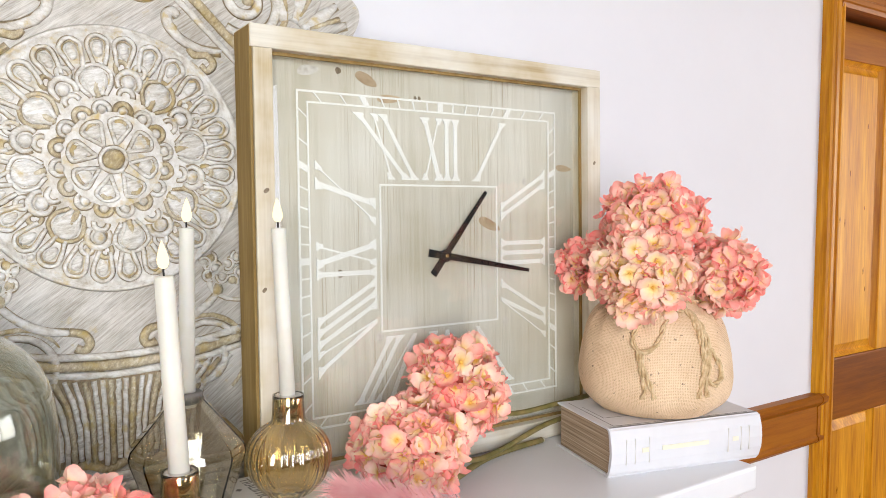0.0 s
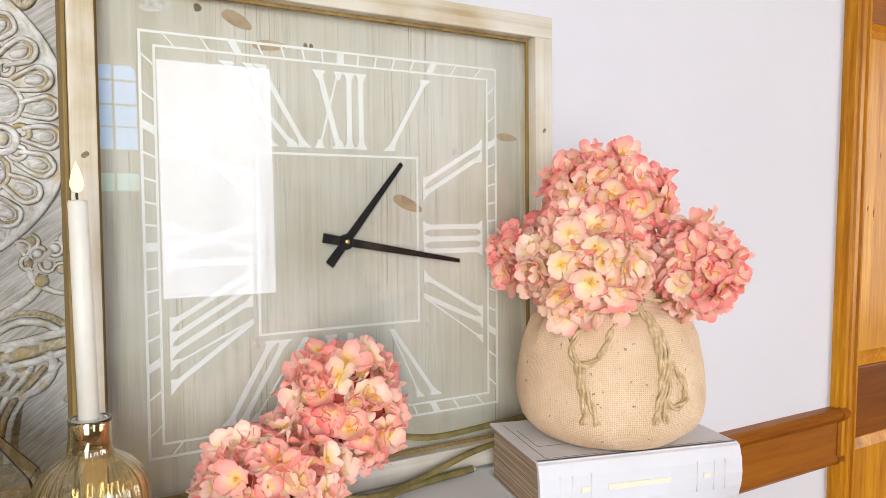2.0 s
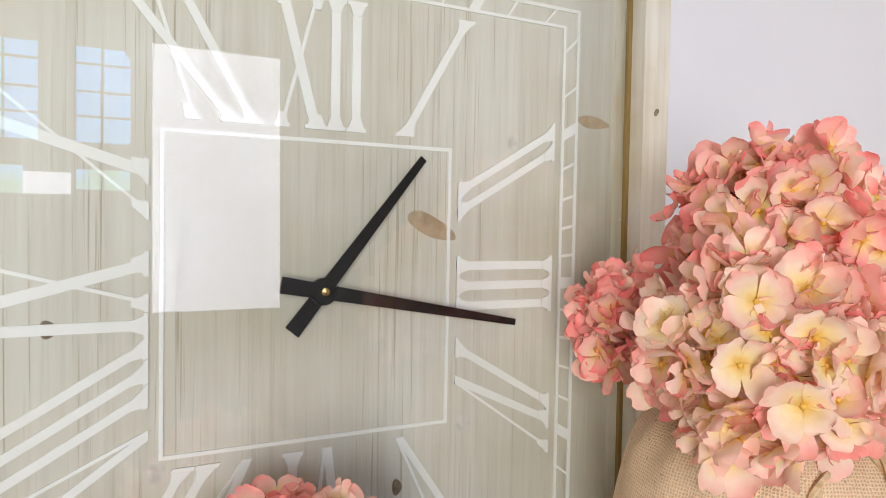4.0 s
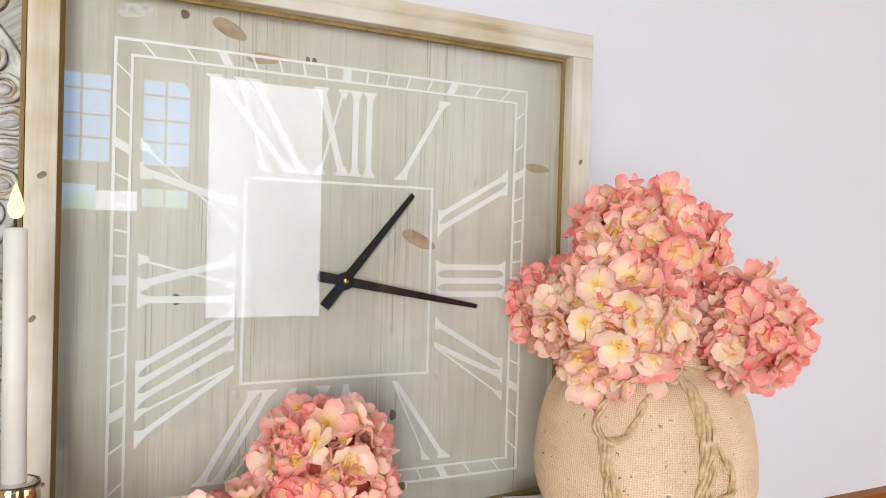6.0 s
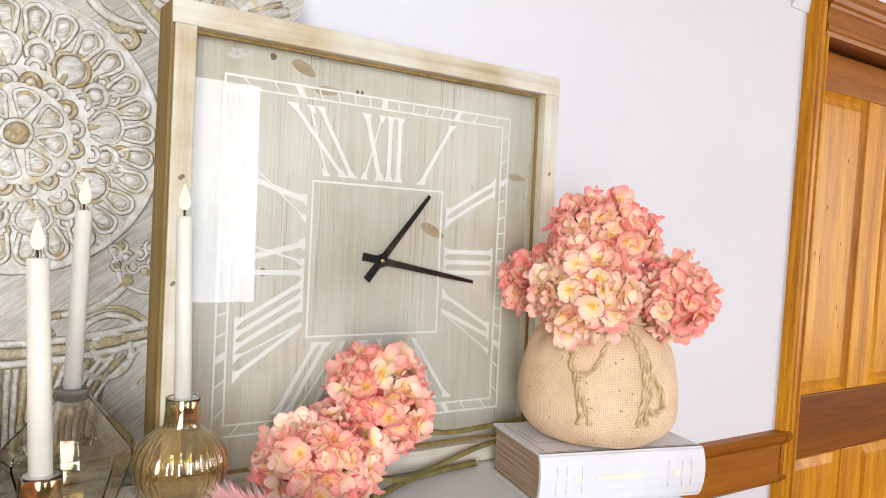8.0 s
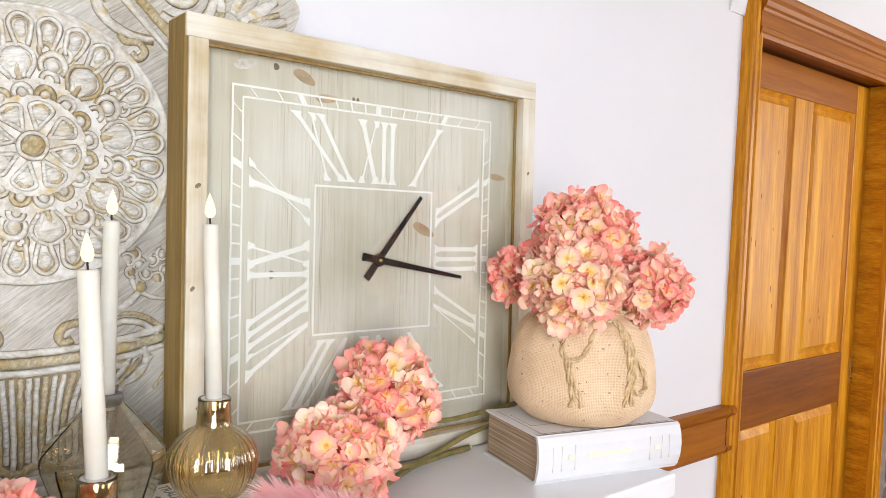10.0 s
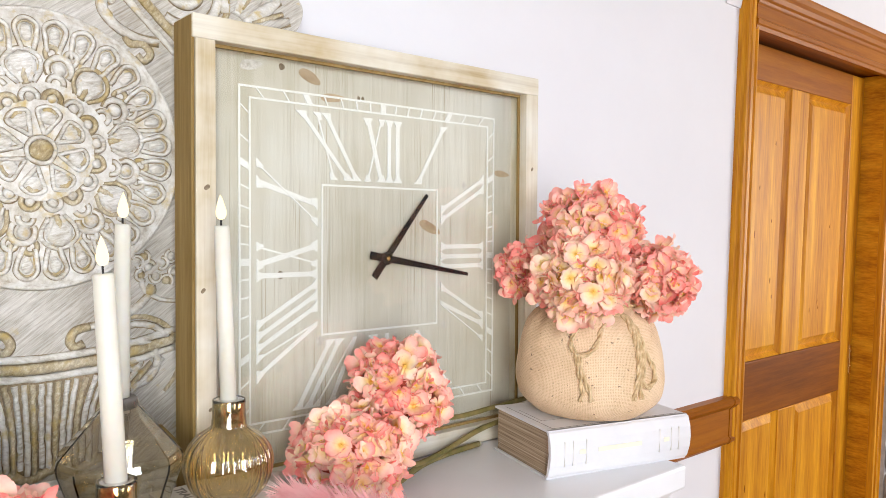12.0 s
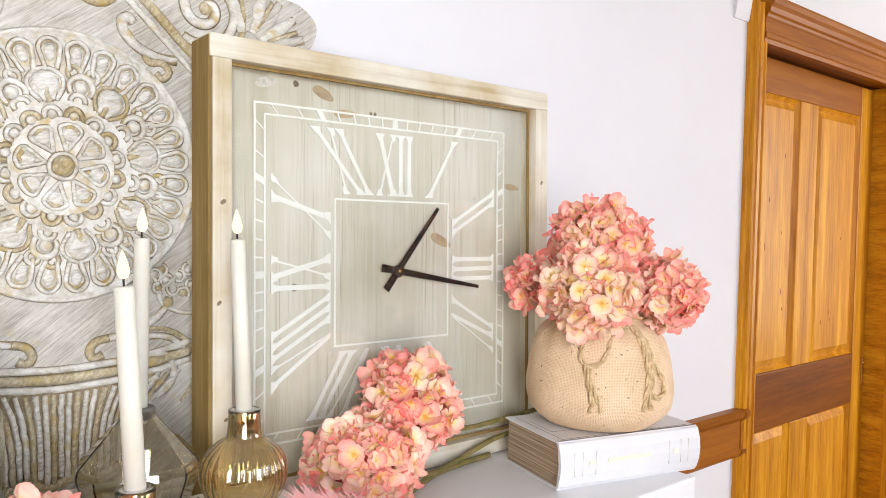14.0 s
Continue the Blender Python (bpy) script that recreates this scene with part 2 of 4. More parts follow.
INK = plain("grey_ink", (0.10, 0.09, 0.08), (0.2, 0.18, 0.16), 0.6)
FOIL = plain("pale_gold_print", (0.78, 0.73, 0.56), (0.82, 0.78, 0.64), 0.4)
STEM = plain("olive_stem", (0.14, 0.12, 0.03), (0.30, 0.22, 0.08), 0.6, 30, 200, 0.2)
STONE = plain("field_stone", (0.22, 0.18, 0.15), (0.45, 0.40, 0.36), 0.85, 9, 60, 0.6, 0.006)
GROUT = plain("mortar", (0.36, 0.34, 0.32), (0.45, 0.43, 0.41), 0.9, 30, 90, 0.4, 0.002)


def pages():
    m, t, b = nodes("page_edges", 0.85)
    lines = noisy(t, mapped(t, (3, 3, 420)), 1.0, 4, 0.7)
    t.links.new(ramp(t, lines, [(0.32, (0.13, 0.08, 0.04)), (0.5, (0.36, 0.26, 0.165)), (0.68, (0.58, 0.47, 0.35))]), b.inputs[0])
    bump(t, b, lines, 0.6, 0.001)
    return m


PAGES = pages()


def petal_material(name, low, high):
    """Silk petals: coral rims, paler within, yellow at the heart, each floret its own tint."""
    m, t, b = nodes(name, 0.6)
    c = t.nodes.new("ShaderNodeTexCoord")
    flat = t.nodes.new("ShaderNodeVectorMath")
    flat.operation = "MULTIPLY"
    flat.inputs[1].default_value = (45, 45, 0)
    t.links.new(c.outputs["Object"], flat.inputs[0])
    far = t.nodes.new("ShaderNodeVectorMath")
    far.operation = "LENGTH"
    t.links.new(flat.outputs[0], far.inputs[0])
    info = t.nodes.new("ShaderNodeObjectInfo")
    pink = ramp(t, far.outputs["Value"], [(0.08, (0.95, 0.55, 0.05)), (0.22, (1.0, 0.68, 0.28)), (0.55, (1.0, 0.48, 0.41)), (0.95, (1.0, 0.13, 0.155))])
    pale = ramp(t, far.outputs["Value"], [(0.08, (0.95, 0.62, 0.07)), (0.30, (1.0, 0.83, 0.37)), (0.60, (1.0, 0.82, 0.64)), (0.98, (1.0, 0.45, 0.40))])
    pick = ramp(t, info.outputs["Random"], [(low, (0, 0, 0)), (high, (1, 1, 1))])
    col = mix(t, pick, pink, pale)
    col = mix(t, 0.14, col, ramp(t, noisy(t, mapped(t, (1, 1, 1)), 130, 3), [(0.35, (0.90, 0.26, 0.22)), (0.65, (1.0, 0.80, 0.58))]))
    t.links.new(col, b.inputs[0])
    trans = t.nodes.new("ShaderNodeBsdfTranslucent")
    t.links.new(col, trans.inputs[0])
    both = t.nodes.new("ShaderNodeMixShader")
    both.inputs[0].default_value = 0.27
    t.links.new(b.outputs[0], both.inputs[1]), t.links.new(trans.outputs[0], both.inputs[2])
    t.links.new(both.outputs[0], t.nodes["Material Output"].inputs[0])
    return m


PETALS = [petal_material("coral_silk_petal", 0.30, 0.95), petal_material("peach_silk_petal", -0.2, 0.45), petal_material("pink_silk_petal", 0.1, 0.75)]
# dark red: the shade between the florets is put into this colour
CORE = plain("shade_toned_core", (0.30, 0.035, 0.02), (0.45, 0.08, 0.04), 0.8, 60)
PLUME = plain("pink_plume", (0.80, 0.38, 0.38), (0.88, 0.55, 0.52), 0.7, 50)


def glow(name, c, strength):
    m = bpy.data.materials.new(name)
    m.use_nodes = True
    t = m.node_tree
    t.nodes.remove(t.nodes["Principled BSDF"])
    e = add(t, "ShaderNodeEmission", Color=(*c, 1), Strength=strength)
    t.links.new(e.outputs[0], t.nodes["Material Output"].inputs[0])
    return m, t, e


FLAME = glow("candle_flame", (1.0, 0.85, 0.56), 1.5)[0]
DAYLIGHT = glow("bright_haze", (0.82, 0.83, 1.0), 5.8)[0]
GARDEN, gt, ge = glow("garden_view", (1, 1, 1), 5.5)
gz = gt.nodes.new("ShaderNodeSeparateXYZ")
gc = gt.nodes.new("ShaderNodeTexCoord")
gt.links.new(gc.outputs["Object"], gz.inputs[0])
gm = add(gt, "ShaderNodeMapRange", From_Min=1.2, From_Max=2.1)
gt.links.new(gz.outputs[2], gm.inputs[0])
gn = gt.nodes.new("ShaderNodeMath")
gn.operation = "MULTIPLY_ADD"
gn.inputs[1].default_value, gn.inputs[2].default_value = 0.7, -0.35
gt.links.new(noisy(gt, mapped(gt, (1, 1, 1)), 6.0, 6), gn.inputs[0])
gs = gt.nodes.new("ShaderNodeMath")
gt.links.new(gm.outputs[0], gs.inputs[0]), gt.links.new(gn.outputs[0], gs.inputs[1])
gt.links.new(ramp(gt, gs.outputs[0], [(0.2, (0.20, 0.34, 0.16)), (0.45, (0.25, 0.48, 0.42)), (0.62, (0.20, 0.52, 0.95)), (0.9, (0.14, 0.46, 1.0))]), ge.inputs[0])


# ---- mesh helpers ----
def part(name, bm, material, parent=None, label="", smooth=False):
    bmesh.ops.recalc_face_normals(bm, faces=bm.faces[:])
    me = bpy.data.meshes.new(name)
    bm.to_mesh(me)
    bm.free()
    me.materials.append(material)
    if smooth:
        for p in me.polygons:
            p.use_smooth = True
    ob = new(name, me)
    ob.parent = parent
    return tagged(ob, label)


def thing(name, m, label, category, group="", kind=""):
    ob = new(name)
    ob.empty_display_size = 0.02
    ob.matrix_world = m if isinstance(m, Matrix) else Matrix.Translation(m)
    return tagged(ob, label, category, group, kind)


def slab(x0, x1, y0, y1, z0, z1, bevel=0.0, seg=2, bm=None):
    own = bm or bmesh.new()
    made = bmesh.ops.create_cube(own, size=1)["verts"]
    for v in made:
        v.co = Vector(((x0 + x1) / 2 + v.co.x * (x1 - x0), (y0 + y1) / 2 + v.co.y * (y1 - y0), (z0 + z1) / 2 + v.co.z * (z1 - z0)))
    if bevel:
        bmesh.ops.bevel(own, geom=list({e for v in made for e in v.link_edges}), offset=bevel, segments=seg, affect="EDGES", profile=0.5)
    return own


def prism(pts, y0, y1, bm=None):
    """A flat plate: an outline in x and z, between two depths."""
    bm = bm or bmesh.new()
    a = [bm.verts.new((x, y0, z)) for x, z in pts]
    b = [bm.verts.new((x, y1, z)) for x, z in pts]
    bm.faces.new(a), bm.faces.new(b[::-1])
    for i in range(len(pts)):
        j = (i + 1) % len(pts)
        bm.faces.new((a[i], b[i], b[j], a[j]))
    return bm


def lathe(profile, seg=48, shape=None, bm=None, uv=False):
    """A turned body; shape(angle, r, z) gives the radius."""
    bm = bm or bmesh.new()
    rings = []
    for r, z in profile:
        rings.append([bm.verts.new(((shape(a, r, z) if shape else r) * math.cos(a), (shape(a, r, z) if shape else r) * math.sin(a), z)) for a in (2 * math.pi * k / seg for k in range(seg))])
    layer = bm.loops.layers.uv.new() if uv else None
    run = 0.0
    for i in range(len(rings) - 1):
        step = math.dist(profile[i], profile[i + 1])
        for k in range(seg):
            n = (k + 1) % seg
            f = bm.faces.new((rings[i][k], rings[i][n], rings[i + 1][n], rings[i + 1][k]))
            if uv:
                for loop, (u, w) in zip(f.loops, ((k, run), (k + 1, run), (k + 1, run + step), (k, run + step))):
                    loop[layer].uv = (u / seg * 0.62, w)
        run += step
    for ring in (rings[0], rings[-1]):
        if math.hypot(*ring[0].co[:2]) > 1e-5:
            bm.faces.new(ring)
    return bm


def smooth_line(pts, n=8):
    """Points of a Catmull-Rom line through pts."""
    p = [Vector(q) for q in pts]
    p = [2 * p[0] - p[1]] + p + [2 * p[-1] - p[-2]]
    out = []
    for i in range(1, len(p) - 2):
        for k in range(n):
            t = k / n
            out.append(0.5 * (2 * p[i] + (p[i + 1] - p[i - 1]) * t + (2 * p[i - 1] - 5 * p[i] + 4 * p[i + 1] - p[i + 2]) * t * t + (3 * p[i] - p[i - 1] - 3 * p[i + 1] + p[i + 2]) * t ** 3))
    return out + [p[-2]]


def tube(pts, radius, seg=8, bm=None, flat=1.0):
    """A round rod along pts; radius: a number or a function of the share of its length. flat squeezes it along y."""
    bm = bm or bmesh.new()
    pts = [Vector(p) for p in pts]
    rings, side = [], None
    for i, p in enumerate(pts):
        d = (pts[min(i + 1, len(pts) - 1)] - pts[max(i - 1, 0)]).normalized()
        side = d.orthogonal() if side is None else (side - d * side.dot(d))
        side.normalize()
        up = d.cross(side)
        r = radius(i / (len(pts) - 1)) if callable(radius) else radius
        ring = []
        for k in range(seg):
            o = (math.cos(2 * math.pi * k / seg) * side + math.sin(2 * math.pi * k / seg) * up) * r
            ring.append(bm.verts.new(p + Vector((o.x, o.y * flat, o.z))))
        rings.append(ring)
    for a, b in zip(rings, rings[1:]):
        for k in range(seg):
            bm.faces.new((a[k], a[(k + 1) % seg], b[(k + 1) % seg], b[k]))
    bm.faces.new(rings[0][::-1]), bm.faces.new(rings[-1])
    return bm


def rope(pts, r, bm=None, twist=170.0):
    """Two strands laid round one another."""
    bm = bm or bmesh.new()
    line = smooth_line(pts, 14)
    for s in (0, math.pi):
        run, out, side = 0.0, [], None
        for i, p in enumerate(line):
            d = (line[min(i + 1, len(line) - 1)] - line[max(i - 1, 0)]).normalized()
            side = d.orthogonal() if side is None else side - d * side.dot(d)
            side.normalize()
            run += (p - line[i - 1]).length if i else 0
            a = run / r * 0.55 + s
            out.append(p + (math.cos(a) * side + math.sin(a) * d.cross(side)) * r * 0.55)
        tube(out, r * 0.62, 6, bm)
    return bm


# ---- the room ----
def wall(name, boxes, material=None):
    bm = bmesh.new()
    for b in boxes:
        slab(*b, bm=bm)
    return tagged(part(name, bm, material or WALL), "smooth beige wall toned down to cut bounce light" if material else "smooth wall painted in pale lilac white", "wall", kind="structure")


FLOOR_Z, TOP_Z = -0.12, 2.62
NY = 0.083  # face of the north wall
wall("wall_north", [(-2.7, 1.26, NY, NY + 0.16, FLOOR_Z, TOP_Z), (1.26, 2.214, NY, NY + 0.16, 1.955, TOP_Z), (2.214, 4.5, NY, NY + 0.16, FLOOR_Z, TOP_Z)])
# west and east walls are unseen, added to enclose and dim the room
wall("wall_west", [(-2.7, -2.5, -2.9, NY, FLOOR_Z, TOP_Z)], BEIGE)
# the east wall's opening is made up to hold its fill lamp
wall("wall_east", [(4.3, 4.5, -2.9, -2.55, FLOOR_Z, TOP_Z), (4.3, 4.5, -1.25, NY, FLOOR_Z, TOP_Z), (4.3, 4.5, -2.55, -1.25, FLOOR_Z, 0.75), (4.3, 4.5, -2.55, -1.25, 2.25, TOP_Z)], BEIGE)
SY0, SY1 = -2.72, -2.57
# openings of the south wall: from x to x, each with its heights
# the first and last openings are made up for the south fill lamps
OPENINGS = [(-2.2, -0.8, [(0.75, 2.25)]), (-0.56, -0.15, [(1.56, 1.67), (1.75, 2.125)]), (-0.15, -0.1, [(1.56, 1.64), (1.75, 2.125)]), (-0.1, 0.0, [(1.56, 1.64)]), (0.0, 0.015, []),
            (0.015, 0.215, [(1.58, 1.665), (1.75, 2.125)]), (0.272, 0.768, [(1.125, 2.14)]), (2.95, 4.17, [(0.75, 2.25)])]
south, x = [], -2.5
for x0, x1, holes in OPENINGS + [(4.3, 4.3, [])]:
    if x0 > x:
        south.append((x, x0, SY0, SY1, FLOOR_Z, TOP_Z))
    z = FLOOR_Z
    for z0, z1 in holes + [(TOP_Z, TOP_Z)]:
        if x1 > x0:
            south.append((x0, x1, SY0, SY1, z, z0))
        z = z1
    x = x1
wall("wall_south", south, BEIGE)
tagged(part("floor", slab(-2.7, 4.5, -2.9, 0.4, FLOOR_Z - 0.1, FLOOR_Z), FLOORMAT), "oiled oak board floor", "floor", kind="structure")
# unseen ceiling, its tone lowered to hold back the fill
tagged(part("ceiling", slab(-2.7, 4.5, -2.9, 0.4, TOP_Z, TOP_Z + 0.1), CEIL), "plain unseen grey ceiling toned down to cut fill light", "ceiling", kind="structure")
tagged(part("backdrop", slab(-1.6, 0.6, -3.42, -3.4, 0.8, 2.6), GARDEN), "pale sky over garden trees outside the window", "backdrop", kind="structure")
tagged(part("backdrop", slab(0.2725, 0.7675, SY1 - 0.03, SY1 - 0.02, 1.1255, 2.1395), DAYLIGHT), "blown-out daylight in the tall window", "backdrop", kind="structure")
# added glowing panel and opening: an unidentified white patch in the clock's glass
tagged(part("backdrop", slab(-0.1495, -0.0005, SY1 - 0.03, SY1 - 0.02, 1.5605, 1.6395), DAYLIGHT), "small glowing panel added for an unidentified white reflection", "backdrop", kind="structure")
window = tagged(new("window_1"), "grid window with dark glazing bars", "window", kind="structure")
for x, z0, z1 in ((-0.44, 1.75, 2.125), (-0.32, 1.75, 2.125), (-0.21, 1.75, 2.125), (0.103, 1.75, 2.125), (0.103, 1.58, 1.665)):
    part("glazing_bar", slab(x - 0.004, x + 0.004, SY1 - 0.02, SY1 - 0.008, z0, z1), INK, window)
for x0, x1 in ((-0.56, -0.1), (0.015, 0.215)):
    for z in (1.845, 1.935, 2.035):
        part("glazing_bar", slab(x0, x1, SY1 - 0.022, SY1 - 0.010, z - 0.003, z + 0.003), INK, window)
part("corner_spandrel", prism([(0.2152, 2.1252), (0.2152, 2.03), (0.20, 2.06), (0.175, 2.094), (0.14, 2.1252)], SY1 - 0.012, SY1 - 0.002), BEIGE, window)


# ---- door, casing and chair rail ----
def profile_bar(name, prof, x0, x1, z0, z1, upright, material, parent=None, label=""):
    """A moulding: prof gives (across, proud) pairs; it runs up from z0 to z1 or along from x0 to x1."""
    bm = bmesh.new()
    rows = []
    for end in (0, 1):
        row = []
        for a, p in prof + [(prof[-1][0], 0.0), (prof[0][0], 0.0)]:
            row.append(bm.verts.new((x0 + a, NY - p, (z0, z1)[end]) if upright else ((x0, x1)[end], NY - p, z0 + a)))
        rows.append(row)
    n = len(rows[0])
    for i in range(n):
        bm.faces.new((rows[0][i], rows[0][(i + 1) % n], rows[1][(i + 1) % n], rows[1][i]))
    bm.faces.new(rows[0][::-1]), bm.faces.new(rows[1])
    return part(name, bm, material, parent, label)


CAS = [(0, 0.012), (0.018, 0.016), (0.022, 0.022), (0.034, 0.024), (0.038, 0.019), (0.062, 0.017), (0.066, 0.021), (0.082, 0.023), (0.086, 0.018), (0.104, 0.017), (0.108, 0.022), (0.122, 0.021), (0.125, 0.014)]
casing = tagged(new("trim"), "varnished honey pine door casing with moulded header", "door casing", kind="structure")
profile_bar("casing_side", [(a * 0.55, p) for a, p in CAS], 1.200, 0, FLOOR_Z, 2.03, True, PINE, casing)
profile_bar("casing_side", [((0.125 - a) * 0.66, p) for a, p in CAS][::-1], 2.204, 0, FLOOR_Z, 1.93, True, PINE, casing)
HEAD = [(0, 0.02), (0.012, 0.024), (0.016, 0.030), (0.03, 0.031), (0.034, 0.024), (0.075, 0.024), (0.08, 0.03), (0.088, 0.034), (0.094, 0.044), (0.108, 0.05), (0.118, 0.062), (0.132, 0.066), (0.14, 0.064)]
profile_bar("header", [(a * 0.83, p * 0.55 + 0.009) for a, p in HEAD], 1.252, 2.32, 1.93, 0, False, CEDAR_L, casing, "reddish moulded cornice header")
part("jamb", slab(1.2605, 1.269, NY - 0.001, NY + 0.158, FLOOR_Z, 1.94), PINE, casing)
part("jamb", slab(2.203, 2.2135, NY - 0.001, NY + 0.158, FLOOR_Z, 1.94), FIGURED, casing)
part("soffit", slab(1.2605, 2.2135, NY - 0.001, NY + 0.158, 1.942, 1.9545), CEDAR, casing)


def door():
    d = thing("door_1", (1.2695, 0.105, FLOOR_Z), "closed varnished pine panel door with darker rails", "door", kind="structure")
    w, top, y0, y1 = 0.933, 2.055, 0.045, 0.085
    part("stile", slab(0, 0.10, y0, y1, 0, top, 0.003), PINE, d)
    part("stile", slab(w - 0.101, w, y0, y1, 0, top, 0.003), PINE, d)
    part("top_rail", slab(0.10, w - 0.101, y0, y1, 1.955, top, 0.003), CEDAR_L, d, "red-brown top rail")
    part("lock_rail", slab(0.10, w - 0.101, y0 - 0.002, y1, 0.969, 1.142, 0.004), CEDAR, d, "dark red-brown lock rail")
    part("bottom_rail", slab(0.10, w - 0.101, y0, y1, 0, 0.24, 0.003), CEDAR, d)
    for z0, z1 in ((0.24, 0.969), (1.142, 1.955)):
        part("mid_stile", slab(0.389, 0.508, y0, y1, z0, z1, 0.003), PINE, d)
        for x0, x1 in ((0.10, 0.389), (0.508, w - 0.101)):
            bm = bmesh.new()
            q, s = 0.009, 0.034
            loops = []
            for inset, depth in ((0, y0 + 0.004), (q, y0 + 0.014), (q + 0.003, y0 + 0.018), (s, y0 + 0.006), (s + 0.001, y0 + 0.005)):
                loops.append([bm.verts.new(c) for c in ((x0 + inset, depth, z0 + inset), (x1 - inset, depth, z0 + inset), (x1 - inset, depth, z1 - inset), (x0 + inset, depth, z1 - inset))])
            for a, b in zip(loops, loops[1:]):
                for i in range(4):
                    bm.faces.new((a[i], a[(i + 1) % 4], b[(i + 1) % 4], b[i]))
            bm.faces.new(loops[-1])
            back = [bm.verts.new((v.co.x, y1 - 0.004, v.co.z)) for v in loops[0]]
            for i in range(4):
                bm.faces.new((loops[0][i], loops[0][(i + 1) % 4], back[(i + 1) % 4], back[i]))
            bm.faces.new(back[::-1])
            part("panel", bm, PINE, d)
    rnd = random.Random(21)
    for k in range(16):
        x = rnd.choice((rnd.uniform(0.16, 0.34), rnd.uniform(0.56, 0.78)))
        z, h = rnd.uniform(1.25, 1.85) if k < 11 else rnd.uniform(0.4, 0.9), rnd.uniform(0.004, 0.011)
        part("pin_knot", prism([(x, z - h), (x + 0.0022, z), (x, z + h), (x - 0.0022, z)], y0 + 0.0043, y0 + 0.006), CEDAR, d)
    plate = part("latch_plate", slab(w - 0.024, w - 0.008, y0 - 0.004, y0 + 0.002, 1.02, 1.12, 0.001), BRASS, d, "small brass latch plate")
    part("screw", lathe([(0, 0), (0.004, 0), (0.004, 0.003), (0, 0.004)], 10), BRASS, plate).matrix_basis = pose(w - 0.016, y0 - 0.004, 1.045, 90)
    part("screw", lathe([(0, 0), (0.004, 0), (0.004, 0.003), (0, 0.004)], 10), BRASS, plate).matrix_basis = pose(w - 0.016, y0 - 0.004, 1.10, 90)
    return d


door()
RAIL = [(0, 0.016), (0.008, 0.023), (0.016, 0.024), (0.021, 0.019), (0.094, 0.019), (0.099, 0.024), (0.108, 0.032), (0.119, 0.033), (0.125, 0.024)]
rail = tagged(new("trim"), "varnished cedar chair rail along the white wall", "chair rail", kind="structure")
profile_bar("rail_board", RAIL, -2.5, 1.1995, 0.848, 0, False, CEDAR_L, rail)
profile_bar("rail_end", [(a, p + 0.002) for a, p in RAIL], 1.1997, 1.222, 0.848, 0, False, CEDAR_L, rail)
picture = tagged(new("trim"), "short white moulding block beside the door header", "moulding", kind="structure")
profile_bar("moulding", [(0, 0.004), (0.02, 0.008), (0.05, 0.012), (0.06, 0.012)], 1.13, 1.1998, 1.974, 0, False, WALL, picture)


def stones():
    st = tagged(part("wall_stone", slab(2.315, 3.4, NY - 0.02, NY - 0.0005, FLOOR_Z, TOP_Z), GROUT), "rough grey field stone wall beside the door", "stone wall", kind="structure")
    rnd = random.Random(5)
    z = FLOOR_Z + 0.01
    while z < 2.4:
        h = rnd.uniform(0.09, 0.17)
        x = 2.32
        while x < 3.3:
            w = rnd.uniform(0.12, 0.3)
            bm = slab(x, x + w, NY - 0.05 - rnd.uniform(0, 0.015), NY - 0.01, z, z + h, 0.018, 3)
            for v in bm.verts:
                v.co += noise.noise_vector(v.co * 9) * 0.012
            part("stone", bm, STONE, st, smooth=True)
            x += w + 0.014
        z += h + 0.014


# ---- mantel shelf ----
MZ = 1.08


def mantel():
    m = thing("mantel_shelf", (0, 0, MZ), "white lacquered mantel shelf against the wall", "shelf")
    part("shelf_top", slab(-1.75, 0.336, -0.334, NY - 0.001, -0.035, 0, 0.004, 3), WHITE, m)
    profile_bar("bed_moulding", [(0, 0.373), (0.02, 0.383), (0.03, 0.398), (0.05, 0.408)], -1.7, 0.32, -0.0853, 0, False, WHITE, m)
    part("breast", slab(-1.65, 0.29, -0.27, NY - 0.001, -1.2, -0.0355), WHITE, m)


mantel()


